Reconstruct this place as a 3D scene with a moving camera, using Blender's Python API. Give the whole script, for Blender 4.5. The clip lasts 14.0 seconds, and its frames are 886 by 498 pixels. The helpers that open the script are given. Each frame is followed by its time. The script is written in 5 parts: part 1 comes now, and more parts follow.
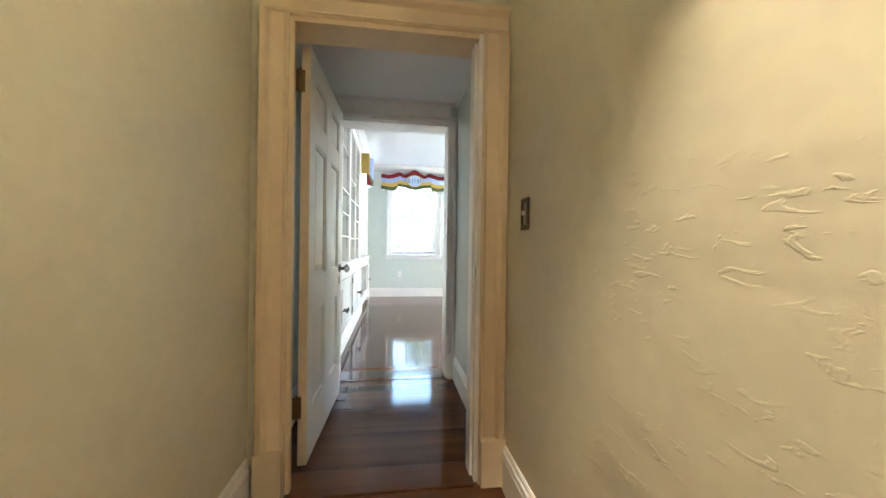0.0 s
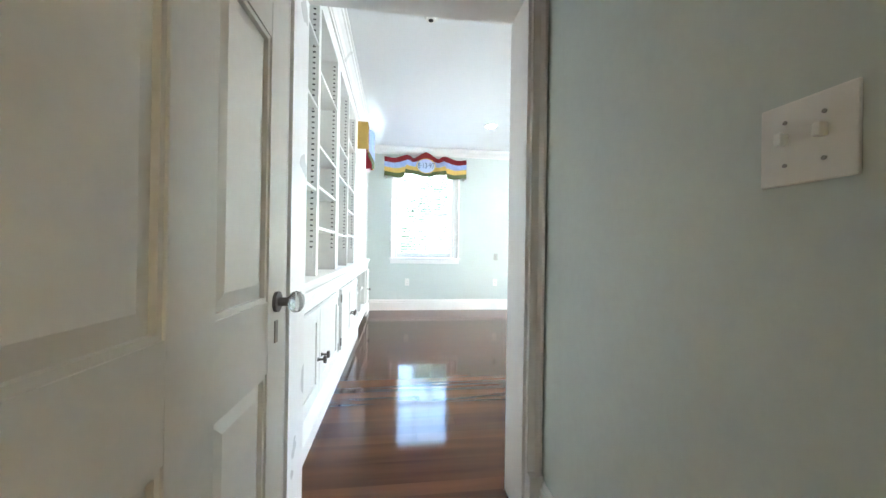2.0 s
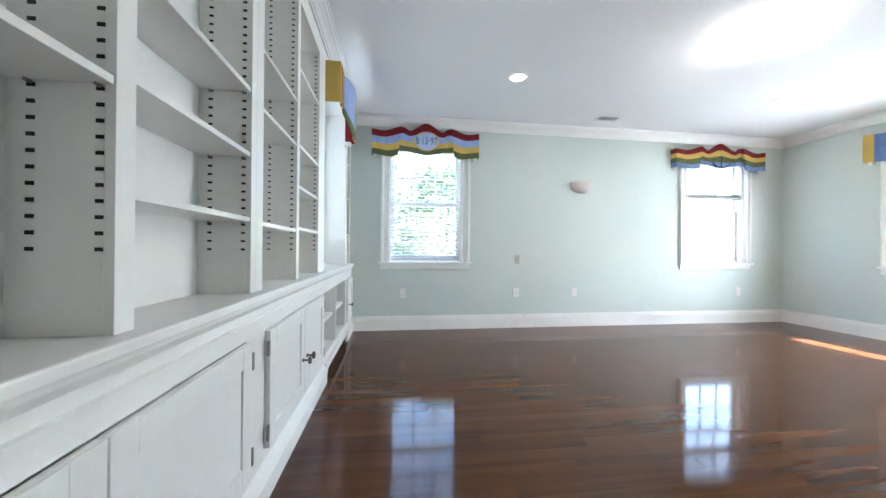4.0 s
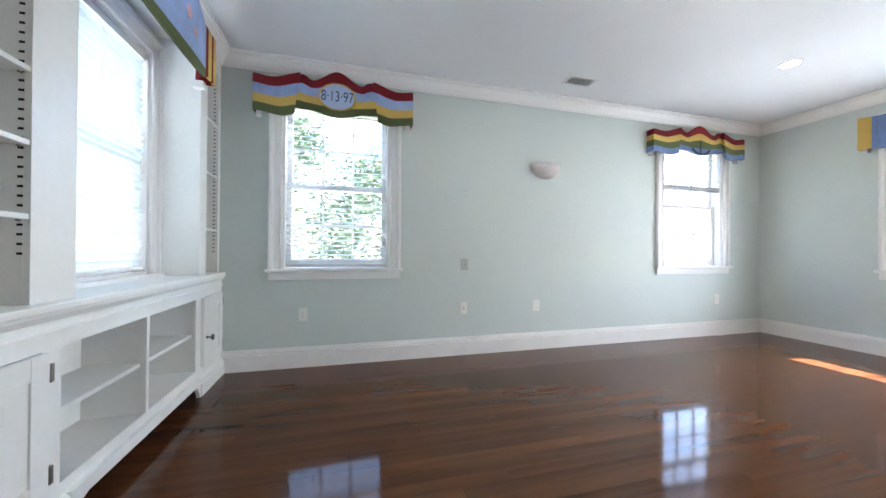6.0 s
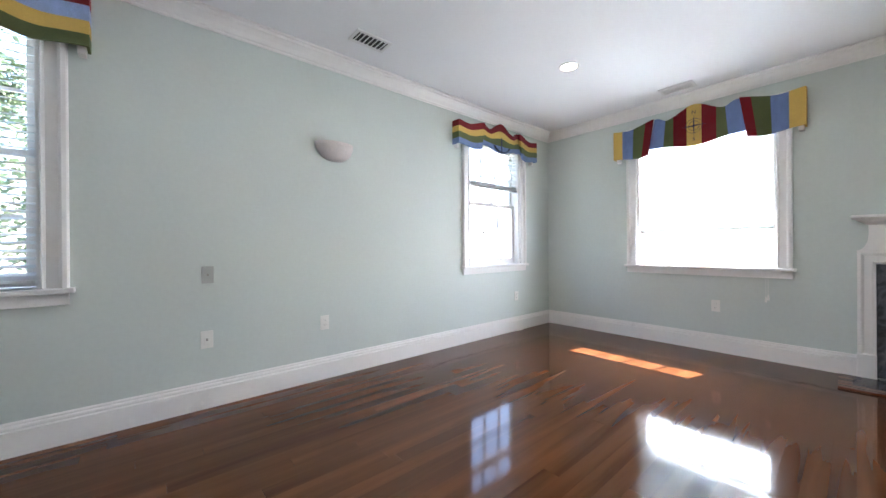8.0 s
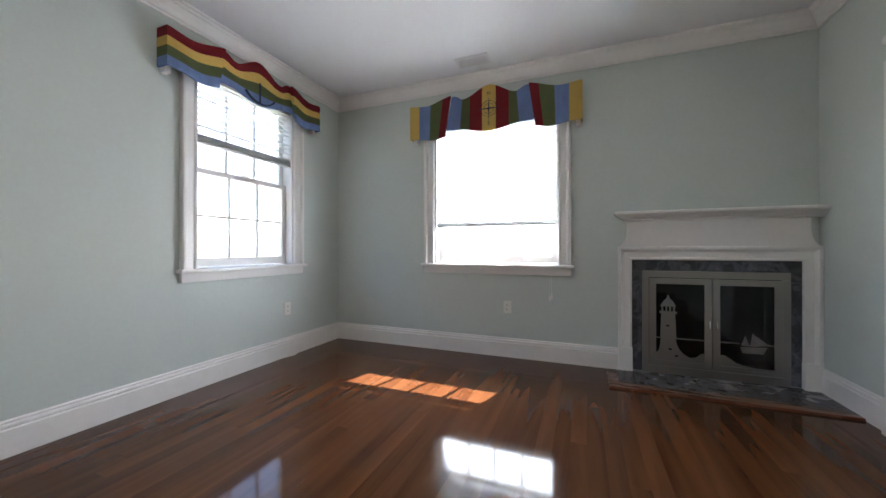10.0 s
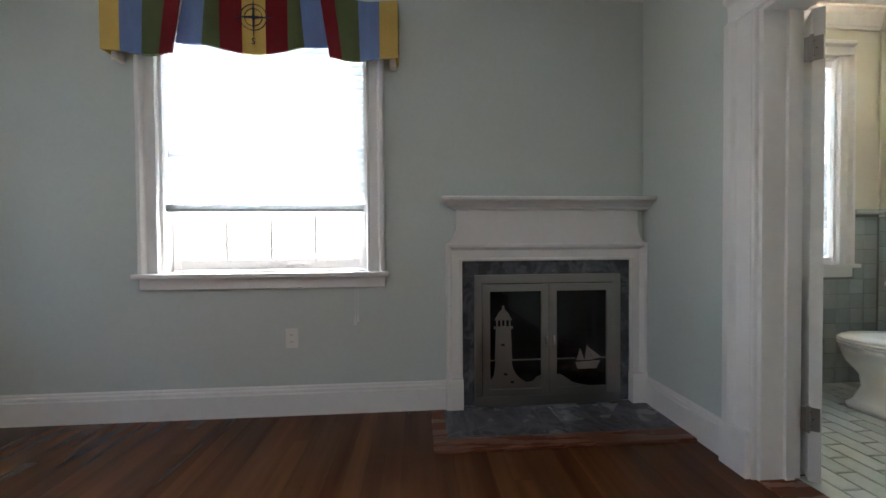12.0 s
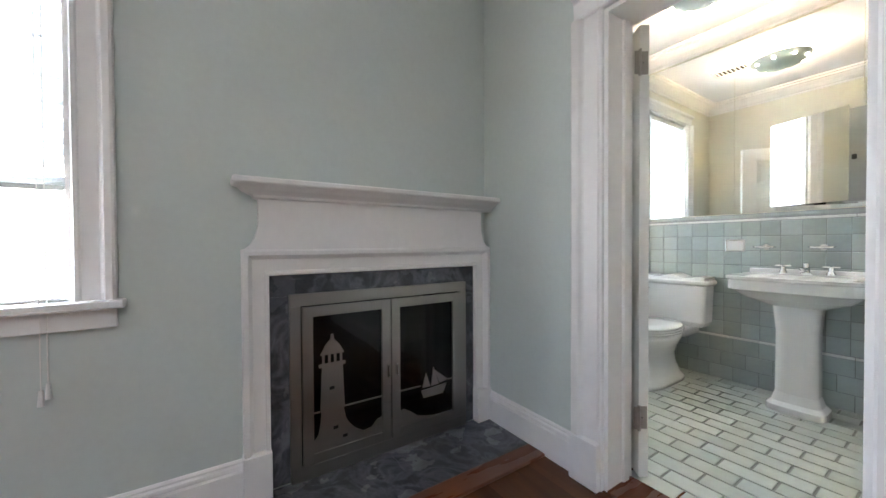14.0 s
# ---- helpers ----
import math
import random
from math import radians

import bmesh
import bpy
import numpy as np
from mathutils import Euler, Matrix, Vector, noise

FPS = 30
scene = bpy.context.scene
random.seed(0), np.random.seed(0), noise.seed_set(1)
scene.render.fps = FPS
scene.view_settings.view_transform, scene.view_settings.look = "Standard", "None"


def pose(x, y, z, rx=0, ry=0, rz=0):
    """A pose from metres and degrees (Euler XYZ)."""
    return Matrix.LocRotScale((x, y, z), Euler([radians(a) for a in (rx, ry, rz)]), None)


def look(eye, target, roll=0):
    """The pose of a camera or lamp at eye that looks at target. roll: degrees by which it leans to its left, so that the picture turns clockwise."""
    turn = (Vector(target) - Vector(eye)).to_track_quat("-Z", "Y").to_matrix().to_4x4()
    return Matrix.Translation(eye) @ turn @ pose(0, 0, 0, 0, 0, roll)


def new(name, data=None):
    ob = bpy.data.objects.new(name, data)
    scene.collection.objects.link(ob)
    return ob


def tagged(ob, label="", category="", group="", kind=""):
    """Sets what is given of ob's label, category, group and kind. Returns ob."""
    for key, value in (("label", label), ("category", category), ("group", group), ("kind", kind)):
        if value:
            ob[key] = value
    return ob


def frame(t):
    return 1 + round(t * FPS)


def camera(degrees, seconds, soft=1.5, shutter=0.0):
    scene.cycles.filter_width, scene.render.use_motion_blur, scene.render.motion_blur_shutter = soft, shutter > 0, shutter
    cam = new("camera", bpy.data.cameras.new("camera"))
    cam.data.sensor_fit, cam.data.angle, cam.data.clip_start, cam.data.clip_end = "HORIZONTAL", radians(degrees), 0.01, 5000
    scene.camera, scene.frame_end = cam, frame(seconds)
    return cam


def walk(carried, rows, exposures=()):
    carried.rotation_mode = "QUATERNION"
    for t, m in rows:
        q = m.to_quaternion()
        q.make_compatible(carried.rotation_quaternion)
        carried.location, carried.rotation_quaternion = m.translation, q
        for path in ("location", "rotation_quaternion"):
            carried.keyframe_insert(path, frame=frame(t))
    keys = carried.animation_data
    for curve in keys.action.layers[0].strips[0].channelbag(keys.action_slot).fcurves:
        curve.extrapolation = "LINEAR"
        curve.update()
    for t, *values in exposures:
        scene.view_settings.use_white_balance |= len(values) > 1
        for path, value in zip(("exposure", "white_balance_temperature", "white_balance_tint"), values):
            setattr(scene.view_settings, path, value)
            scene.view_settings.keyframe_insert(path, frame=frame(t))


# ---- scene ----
cam = camera(102.9, 14.0)
PATH = [
    (0, (0.069, 0.053, 1.025), (0.349, 2.034, 1.018), 0.8),
    (0.5, (0.045, 0.458, 1.022), (0.316, 2.439, 1.018), 0.9),
    (1, (0.032, 0.851, 1.02), (0.297, 2.833, 1.014), 0.6),
    (1.5, (0.029, 1.218, 1.024), (0.295, 3.2, 1.022), 0.6),
    (2, (0.012, 1.545, 1.017), (0.279, 3.527, 1.02), 0.9),
    (2.5, (0.026, 1.856, 1.018), (0.299, 3.837, 1.027), 0.5),
    (4.8, (0.222, 3.469, 1.027), (0.497, 5.45, 1.03), 0.5),
    (5, (0.269, 3.593, 1.022), (0.566, 5.57, 1.032), 0.5),
    (5.5, (0.399, 3.855, 1.028), (0.794, 5.816, 1.033), 0.5),
    (6, (0.549, 4.091, 1.039), (1.093, 6.016, 1.049), 0.4),
    (6.5, (0.757, 4.238, 1.05), (1.479, 6.103, 1.054), 0.3),
    (7, (0.957, 4.354, 1.046), (1.871, 6.133, 1.049), 0.1),
    (7.5, (1.148, 4.473, 1.068), (2.263, 6.133, 1.063), -0.1),
    (8, (1.375, 4.572, 1.075), (2.676, 6.09, 1.071), -0.4),
    (8.2, (1.483, 4.621, 1.088), (2.865, 6.067, 1.074), -0.4),
    (10.5, (2.819, 4.843, 0.998), (4.745, 5.383, 0.997), -0.2),
    (11, (3.114, 4.78, 1.028), (5.085, 5.117, 1.005), -0.4),
    (11.5, (3.39, 4.766, 1.034), (5.387, 4.872, 1.005), -0.4),
    (12, (3.643, 4.737, 1.036), (5.638, 4.592, 1.005), -0.4),
    (12.5, (3.846, 4.72, 1.044), (5.809, 4.337, 1.014), -0.4),
    (13, (4.03, 4.73, 1.043), (5.925, 4.092, 1.011), -0.4),
    (13.5, (4.152, 4.686, 1.046), (5.949, 3.808, 1.015), -0.4),
    (14, (4.187, 4.66, 1.054), (5.859, 3.564, 1.025), -0.3),
]
walk(cam, [(t, look(eye, target, roll)) for t, eye, target, roll in PATH],
     [(0.0, 5.3, 6450, 10), (0.5, 5.15, 6500, 10), (1.0, 5.15, 6500, 10), (1.5, 5.25, 6400, 9), (2.0, 5.42, 6200, 9), (2.5, 5.3, 6150, 9), (3.5, 4.7, 6200, 11), (5.0, 4.05, 6300, 14), (7.0, 4.0, 6400, 17), (8.2, 3.75, 6450, 18), (10.5, 2.85, 6650, 18), (12.0, 2.75, 6650, 18), (13.0, 3.0, 6600, 18), (14.0, 3.6, 6550, 20)])

# ---- world, sun, large lights ----
world = bpy.data.worlds.new("world")
scene.world = world
world.use_nodes = True
sky = world.node_tree.nodes.new("ShaderNodeTexSky")
sky.sky_type = "NISHITA"
sky.sun_disc = False
sky.sun_elevation, sky.sun_rotation = radians(46), radians(107)
world.node_tree.links.new(sky.outputs[0], world.node_tree.nodes["Background"].inputs[0])
world.node_tree.nodes["Background"].inputs[1].default_value = 0.15

sun_data = bpy.data.lights.new("sun", "SUN")
sun_data.energy, sun_data.angle, sun_data.color = 5.0, radians(0.5), (1.0, 0.96, 0.91)
sun = new("sun", sun_data)
sun.matrix_world = look((10.0, -3.0, 10.7), (0, 0, 0))


def area_lamp(name, eye, target, w, h, power, color):
    d = bpy.data.lights.new(name, "AREA")
    d.shape, d.size, d.size_y, d.energy, d.color = "RECTANGLE", w, h, power, color
    ob = new(name, d)
    ob.matrix_world = look(eye, target)
    return ob


# added area lamps outside the windows, standing in for light from the sky
SKY_TINT = (0.82, 0.92, 1.0)
# this one aims upward, to imitate ground bounce on the ceiling
area_lamp("skylight_east", (6.35, 5.64, 1.6), (4.0, 5.64, 2.7), 1.25, 1.5, 30, SKY_TINT)
area_lamp("skylight_west", (-1.25, 6.45, 1.6), (1.0, 6.45, 1.4), 1.0, 1.4, 2, SKY_TINT)
area_lamp("skylight_bath", (6.5, 2.1, 1.6), (4.0, 2.1, 1.3), 0.8, 1.4, 22, SKY_TINT)


def point_lamp(name, loc, power, color, radius=0.05):
    d = bpy.data.lights.new(name, "POINT")
    d.energy, d.color, d.shadow_soft_size = power, color, radius
    ob = new(name, d)
    ob.location = loc
    return ob


WARM = (1.0, 0.80, 0.54)
hall = bpy.data.lights.new("hall_spot", "SPOT")
hall.energy, hall.color, hall.shadow_soft_size, hall.spot_size, hall.spot_blend = 12.5, (1.0, 0.83, 0.58), 0.04, radians(77), 0.6
new("hall_spot", hall).matrix_world = look((0.40, -0.06, 2.43), (0.74, -0.08, 0.0))
bowl = area_lamp("ceiling_bowl_light", (2.86, 5.28, 2.60), (2.86, 5.2801, 0.0), 0.3, 0.3, 0.4, (0.98, 0.99, 1.0))
bowl.data.shape = "DISK"
# added fill hanging in the air below the bowl, to light the ceiling
point_lamp("ceiling_bowl_bulb", (2.86, 5.28, 2.42), 0.35, (1.0, 0.99, 0.97), 0.10)
point_lamp("bath_bulb", (5.14, 2.13, 2.60), 7.0, (1.0, 0.76, 0.46), 0.03)


# ---- materials ----
def mat(name, color, rough=0.5, metal=0.0, var=0.06, scale=3.0, grain=60.0, bump=0.0, bump_scale=80.0, dist=0.002, coat=0.0, stretch=(1, 1, 1), ior=1.45, rvar=0.06):
    m = bpy.data.materials.new(name)
    m.use_nodes = True
    nt = m.node_tree
    n, l = nt.nodes, nt.links
    b = n["Principled BSDF"]
    b.inputs["Roughness"].default_value, b.inputs["Metallic"].default_value = rough, metal
    b.inputs["IOR"].default_value = ior
    b.inputs["Coat Weight"].default_value = coat
    tc = n.new("ShaderNodeTexCoord")
    mp = n.new("ShaderNodeMapping")
    mp.inputs["Scale"].default_value = stretch
    l.new(tc.outputs["Object"], mp.inputs[0])
    big = n.new("ShaderNodeTexNoise")
    big.inputs["Scale"].default_value, big.inputs["Detail"].default_value = scale, 4
    fine = n.new("ShaderNodeTexNoise")
    fine.inputs["Scale"].default_value, fine.inputs["Detail"].default_value = grain, 3
    add = n.new("ShaderNodeMath")
    add.operation = "ADD"
    for tex in (big, fine):
        l.new(mp.outputs[0], tex.inputs["Vector"])
    l.new(big.outputs["Fac"], add.inputs[0])
    l.new(fine.outputs["Fac"], add.inputs[1])
    ramp = n.new("ShaderNodeMapRange")
    ramp.inputs["From Min"].default_value, ramp.inputs["From Max"].default_value = 0.6, 1.4
    ramp.inputs["To Min"].default_value, ramp.inputs["To Max"].default_value = 1 - var, 1 + var
    l.new(add.outputs[0], ramp.inputs["Value"])
    mul = n.new("ShaderNodeVectorMath")
    mul.operation = "SCALE"
    mul.inputs[0].default_value = color[:3]
    l.new(ramp.outputs[0], mul.inputs["Scale"])
    l.new(mul.outputs[0], b.inputs["Base Color"])
    rr = n.new("ShaderNodeMapRange")
    rr.inputs["From Min"].default_value, rr.inputs["From Max"].default_value = 0.3, 0.7
    rr.inputs["To Min"].default_value, rr.inputs["To Max"].default_value = max(0.02, rough - rvar), min(1, rough + rvar)
    l.new(big.outputs["Fac"], rr.inputs["Value"])
    l.new(rr.outputs[0], b.inputs["Roughness"])
    if bump:
        bt = n.new("ShaderNodeTexNoise")
        bt.inputs["Scale"].default_value, bt.inputs["Detail"].default_value = bump_scale, 5
        l.new(mp.outputs[0], bt.inputs["Vector"])
        bp = n.new("ShaderNodeBump")
        bp.inputs["Strength"].default_value, bp.inputs["Distance"].default_value = bump, dist
        l.new(bt.outputs["Fac"], bp.inputs["Height"])
        l.new(bp.outputs[0], b.inputs["Normal"])
    return m


SAGE = mat("sage_wall_paint", (0.592, 0.645, 0.612), 0.55, var=0.035, scale=1.3, grain=40, bump=0.25, bump_scale=22, dist=0.003)
TRIM = mat("white_gloss_trim_paint", (0.82, 0.805, 0.785), 0.32, var=0.03, scale=2, grain=25, bump=0.1, bump_scale=30, dist=0.002)
# cream trim paint with the hall lamp's warm light mixed into the colour
PEACH = mat("peach_warm_lit_trim_paint", (0.74, 0.60, 0.42), 0.36, var=0.04, scale=2, grain=25, bump=0.1, bump_scale=30)
CABINET = mat("cream_white_cabinet_paint", (0.84, 0.835, 0.805), 0.36, var=0.03, scale=2.5, grain=30, bump=0.12, bump_scale=35, dist=0.0015)
CEIL = mat("white_ceiling_paint", (0.80, 0.81, 0.82), 0.8, var=0.02, scale=1.5, grain=40, bump=0.2, bump_scale=30, dist=0.002)
DOORPAINT = mat("off_white_door_paint", (0.76, 0.75, 0.71), 0.38, var=0.03, scale=3, grain=40, bump=0.15, bump_scale=40, dist=0.0015)
DARK = mat("dark_gap", (0.02, 0.02, 0.02), 0.8)
CHROME = mat("chrome", (0.75, 0.75, 0.76), 0.12, 1.0, var=0.03)
STEEL = mat("brushed_steel", (0.33, 0.31, 0.285), 0.34, 1.0, var=0.05, scale=4, grain=120, stretch=(1, 1, 6))
BRASS = mat("aged_brass", (0.24, 0.16, 0.07), 0.45, 1.0, var=0.25, scale=25)
PEWTER = mat("dark_pewter", (0.16, 0.15, 0.14), 0.35, 1.0, var=0.2)
BRONZE = mat("tarnished_bronze", (0.12, 0.09, 0.06), 0.45, 0.8, var=0.3, scale=30, bump=0.5, bump_scale=90, dist=0.003)
PORCELAIN = mat("white_porcelain", (0.84, 0.85, 0.84), 0.06, var=0.01, ior=1.5, rvar=0.02)
PLASTIC = mat("white_plastic", (0.80, 0.79, 0.75), 0.35, var=0.02)
GREYPLASTIC = mat("grey_plastic", (0.42, 0.43, 0.41), 0.4, var=0.04)
SLATE = mat("grey_slate", (0.068, 0.072, 0.082), 0.24, var=0.28, scale=7, grain=45, bump=0.12, bump_scale=40, dist=0.002, rvar=0.08)


def vein(m, scale, width, gain):
    """Cloudy pale veins over a stone."""
    n, l = m.node_tree.nodes, m.node_tree.links
    b = n["Principled BSDF"]
    src = b.inputs["Base Color"].links[0].from_socket
    tc = n.new("ShaderNodeTexCoord")
    v = n.new("ShaderNodeTexNoise")
    v.inputs["Scale"].default_value, v.inputs["Detail"].default_value, v.inputs["Distortion"].default_value = scale, 7, 1.6
    l.new(tc.outputs["Object"], v.inputs["Vector"])
    d = n.new("ShaderNodeMath")
    d.operation = "SUBTRACT"
    d.inputs[1].default_value = 0.5
    ab = n.new("ShaderNodeMath")
    ab.operation = "ABSOLUTE"
    mr = n.new("ShaderNodeMapRange")
    mr.inputs["From Min"].default_value, mr.inputs["From Max"].default_value = 0.0, width
    mr.inputs["To Min"].default_value, mr.inputs["To Max"].default_value = gain, 0.85
    l.new(v.outputs["Fac"], d.inputs[0])
    l.new(d.outputs[0], ab.inputs[0])
    l.new(ab.outputs[0], mr.inputs["Value"])
    k = n.new("ShaderNodeVectorMath")
    k.operation = "SCALE"
    l.new(src, k.inputs[0])
    l.new(mr.outputs[0], k.inputs["Scale"])
    l.new(k.outputs[0], b.inputs["Base Color"])


vein(SLATE, 4.5, 0.10, 1.75)
SOOT = mat("black_firebox", (0.012, 0.011, 0.010), 0.7, var=0.3)
WOODTRIM = mat("mahogany_edge", (0.13, 0.045, 0.022), 0.28, var=0.12, scale=2, grain=8, stretch=(9, 1.5, 9))
GROUT = mat("grey_grout", (0.23, 0.24, 0.23), 0.9, var=0.12, scale=6)
SUBFLOOR = mat("dark_floor_joint", (0.018, 0.009, 0.006), 0.6)
ALUM = mat("vent_enamel", (0.72, 0.72, 0.71), 0.4, var=0.03)
RED = mat("painted_red_cloth", (0.17, 0.005, 0.010), 0.9, var=0.12, scale=10, grain=150, bump=0.2, bump_scale=200)
BLUE = mat("painted_blue_cloth", (0.14, 0.21, 0.42), 0.75, var=0.28, scale=5, grain=150, bump=0.2, bump_scale=200, stretch=(3, 1, 1))
PALEBLUE = mat("painted_pale_blue_cloth", (0.30, 0.40, 0.66), 0.75, var=0.30, scale=6, grain=150, bump=0.2, bump_scale=200, stretch=(2, 1, 1))
YELLOW = mat("painted_yellow_cloth", (0.60, 0.40, 0.10), 0.75, var=0.10, scale=8, grain=150, bump=0.2, bump_scale=200)
GREEN = mat("painted_green_cloth", (0.085, 0.11, 0.038), 0.75, var=0.18, scale=8, grain=150, bump=0.2, bump_scale=200)
PINK = mat("pink_paint", (0.62, 0.36, 0.38), 0.75)
INK = mat("navy_ink", (0.02, 0.03, 0.07), 0.7)
BLUEINK = mat("slate_blue_ink", (0.06, 0.09, 0.20), 0.8)
SCONCE = mat("plaster_sconce", (0.68, 0.62, 0.60), 0.7, var=0.08, scale=12, bump=0.4, bump_scale=60)


def cream_plaster():
    m = mat("cream_trowelled_plaster", (0.64, 0.61, 0.49), 0.42, var=0.06, scale=1.2, grain=20)
    n, l = m.node_tree.nodes, m.node_tree.links
    b = n["Principled BSDF"]
    tc = n.new("ShaderNodeTexCoord")
    mp = n.new("ShaderNodeMapping")
    mp.inputs["Scale"].default_value = (1, 1.0, 3.0)
    l.new(tc.outputs["Object"], mp.inputs[0])
    a = n.new("ShaderNodeTexNoise")
    a.inputs["Scale"].default_value, a.inputs["Detail"].default_value = 2.2, 2
    r = n.new("ShaderNodeTexNoise")
    r.inputs["Scale"].default_value, r.inputs["Detail"].default_value, r.inputs["Distortion"].default_value = 15.0, 5, 0.9
    k = n.new("ShaderNodeTexNoise")
    k.inputs["Scale"].default_value, k.inputs["Detail"].default_value = 2.3, 1
    for tex in (a, r, k):
        l.new(mp.outputs[0], tex.inputs["Vector"])
    cut = n.new("ShaderNodeMapRange")
    cut.interpolation_type = "SMOOTHSTEP"
    cut.inputs["From Min"].default_value, cut.inputs["From Max"].default_value = 0.585, 0.66
    l.new(r.outputs["Fac"], cut.inputs["Value"])
    few = n.new("ShaderNodeMapRange")
    few.inputs["From Min"].default_value, few.inputs["From Max"].default_value = 0.46, 0.60
    l.new(k.outputs["Fac"], few.inputs["Value"])
    mu = n.new("ShaderNodeMath")
    mu.operation = "MULTIPLY"
    l.new(cut.outputs[0], mu.inputs[0])
    l.new(few.outputs[0], mu.inputs[1])
    ad = n.new("ShaderNodeMath")
    ad.operation = "MULTIPLY_ADD"
    ad.inputs[1].default_value = 0.13
    l.new(mu.outputs[0], ad.inputs[0])
    l.new(a.outputs["Fac"], ad.inputs[2])
    bp = n.new("ShaderNodeBump")
    bp.inputs["Strength"].default_value, bp.inputs["Distance"].default_value = 0.30, 0.011
    l.new(ad.outputs[0], bp.inputs["Height"])
    l.new(bp.outputs[0], b.inputs["Normal"])
    return m


PLASTER = cream_plaster()


def plank_material():
    m = bpy.data.materials.new("polished_red_brown_boards")
    m.use_nodes = True
    n, l = m.node_tree.nodes, m.node_tree.links
    b = n["Principled BSDF"]
    oi = n.new("ShaderNodeObjectInfo")
    tc = n.new("ShaderNodeTexCoord")
    off = n.new("ShaderNodeVectorMath")
    off.operation = "MULTIPLY_ADD"
    off.inputs[1].default_value = (1, 1, 1)
    sc = n.new("ShaderNodeVectorMath")
    sc.operation = "SCALE"
    sc.inputs[0].default_value = (17, 31, 7)
    l.new(oi.outputs["Random"], sc.inputs["Scale"])
    l.new(tc.outputs["Object"], off.inputs[0])
    l.new(sc.outputs[0], off.inputs[2])
    mp = n.new("ShaderNodeMapping")
    mp.inputs["Scale"].default_value = (0.5, 7, 3)
    l.new(off.outputs[0], mp.inputs[0])
    g = n.new("ShaderNodeTexNoise")
    g.inputs["Scale"].default_value, g.inputs["Detail"].default_value, g.inputs["Distortion"].default_value = 1.6, 3, 0.3
    l.new(mp.outputs[0], g.inputs["Vector"])
    mix = n.new("ShaderNodeMath")
    mix.operation = "MULTIPLY_ADD"
    mix.inputs[1].default_value, mix.inputs[2].default_value = 0.26, 0.0
    l.new(oi.outputs["Random"], mix.inputs[0])
    l.new(g.outputs["Fac"], mix.inputs[2])
    cr = n.new("ShaderNodeValToRGB")
    cr.color_ramp.elements[0].position, cr.color_ramp.elements[0].color = 0.26, (0.042, 0.0125, 0.0050, 1)
    cr.color_ramp.elements[1].position, cr.color_ramp.elements[1].color = 0.95, (0.125, 0.0500, 0.0200, 1)
    l.new(mix.outputs[0], cr.inputs[0])
    l.new(cr.outputs[0], b.inputs["Base Color"])
    wear = n.new("ShaderNodeTexNoise")
    wear.inputs["Scale"].default_value, wear.inputs["Detail"].default_value = 3.0, 5
    l.new(tc.outputs["Object"], wear.inputs["Vector"])
    rr = n.new("ShaderNodeMapRange")
    rr.inputs["From Min"].default_value, rr.inputs["From Max"].default_value = 0.3, 0.75
    rr.inputs["To Min"].default_value, rr.inputs["To Max"].default_value = 0.055, 0.095
    l.new(wear.outputs["Fac"], rr.inputs["Value"])
    l.new(rr.outputs[0], b.inputs["Roughness"])
    b.inputs["IOR"].default_value = 1.31
    bt = n.new("ShaderNodeTexNoise")
    bt.inputs["Scale"].default_value, bt.inputs["Detail"].default_value = 5.0, 2
    mp2 = n.new("ShaderNodeMapping")
    mp2.inputs["Scale"].default_value = (1.0, 5.0, 1)
    l.new(off.outputs[0], mp2.inputs[0])
    l.new(mp2.outputs[0], bt.inputs["Vector"])
    bp = n.new("ShaderNodeBump")
    bp.inputs["Strength"].default_value, bp.inputs["Distance"].default_value = 0.014, 0.003
    l.new(bt.outputs["Fac"], bp.inputs["Height"])
    l.new(bp.outputs[0], b.inputs["Normal"])
    return m


PLANK = plank_material()


def tile_material(name, color, rough):
    m = mat(name, color, rough, var=0.05, scale=6, grain=30, bump=0.15, bump_scale=12, dist=0.003)
    n, l = m.node_tree.nodes, m.node_tree.links
    b = n["Principled BSDF"]
    src = b.inputs["Base Color"].links[0].from_socket
    oi = n.new("ShaderNodeObjectInfo")
    mr = n.new("ShaderNodeMapRange")
    mr.inputs["To Min"].default_value, mr.inputs["To Max"].default_value = 0.88, 1.12
    l.new(oi.outputs["Random"], mr.inputs["Value"])
    vm = n.new("ShaderNodeVectorMath")
    vm.operation = "SCALE"
    l.new(src, vm.inputs[0])
    l.new(mr.outputs[0], vm.inputs["Scale"])
    l.new(vm.outputs[0], b.inputs["Base Color"])
    return m


WALLTILE = tile_material("grey_green_glazed_tile", (0.40, 0.46, 0.45), 0.10)
FLOORTILE = tile_material("pale_grey_green_floor_tile", (0.52, 0.57, 0.53), 0.18)
LINERTILE = tile_material("white_liner_tile", (0.75, 0.77, 0.75), 0.12)


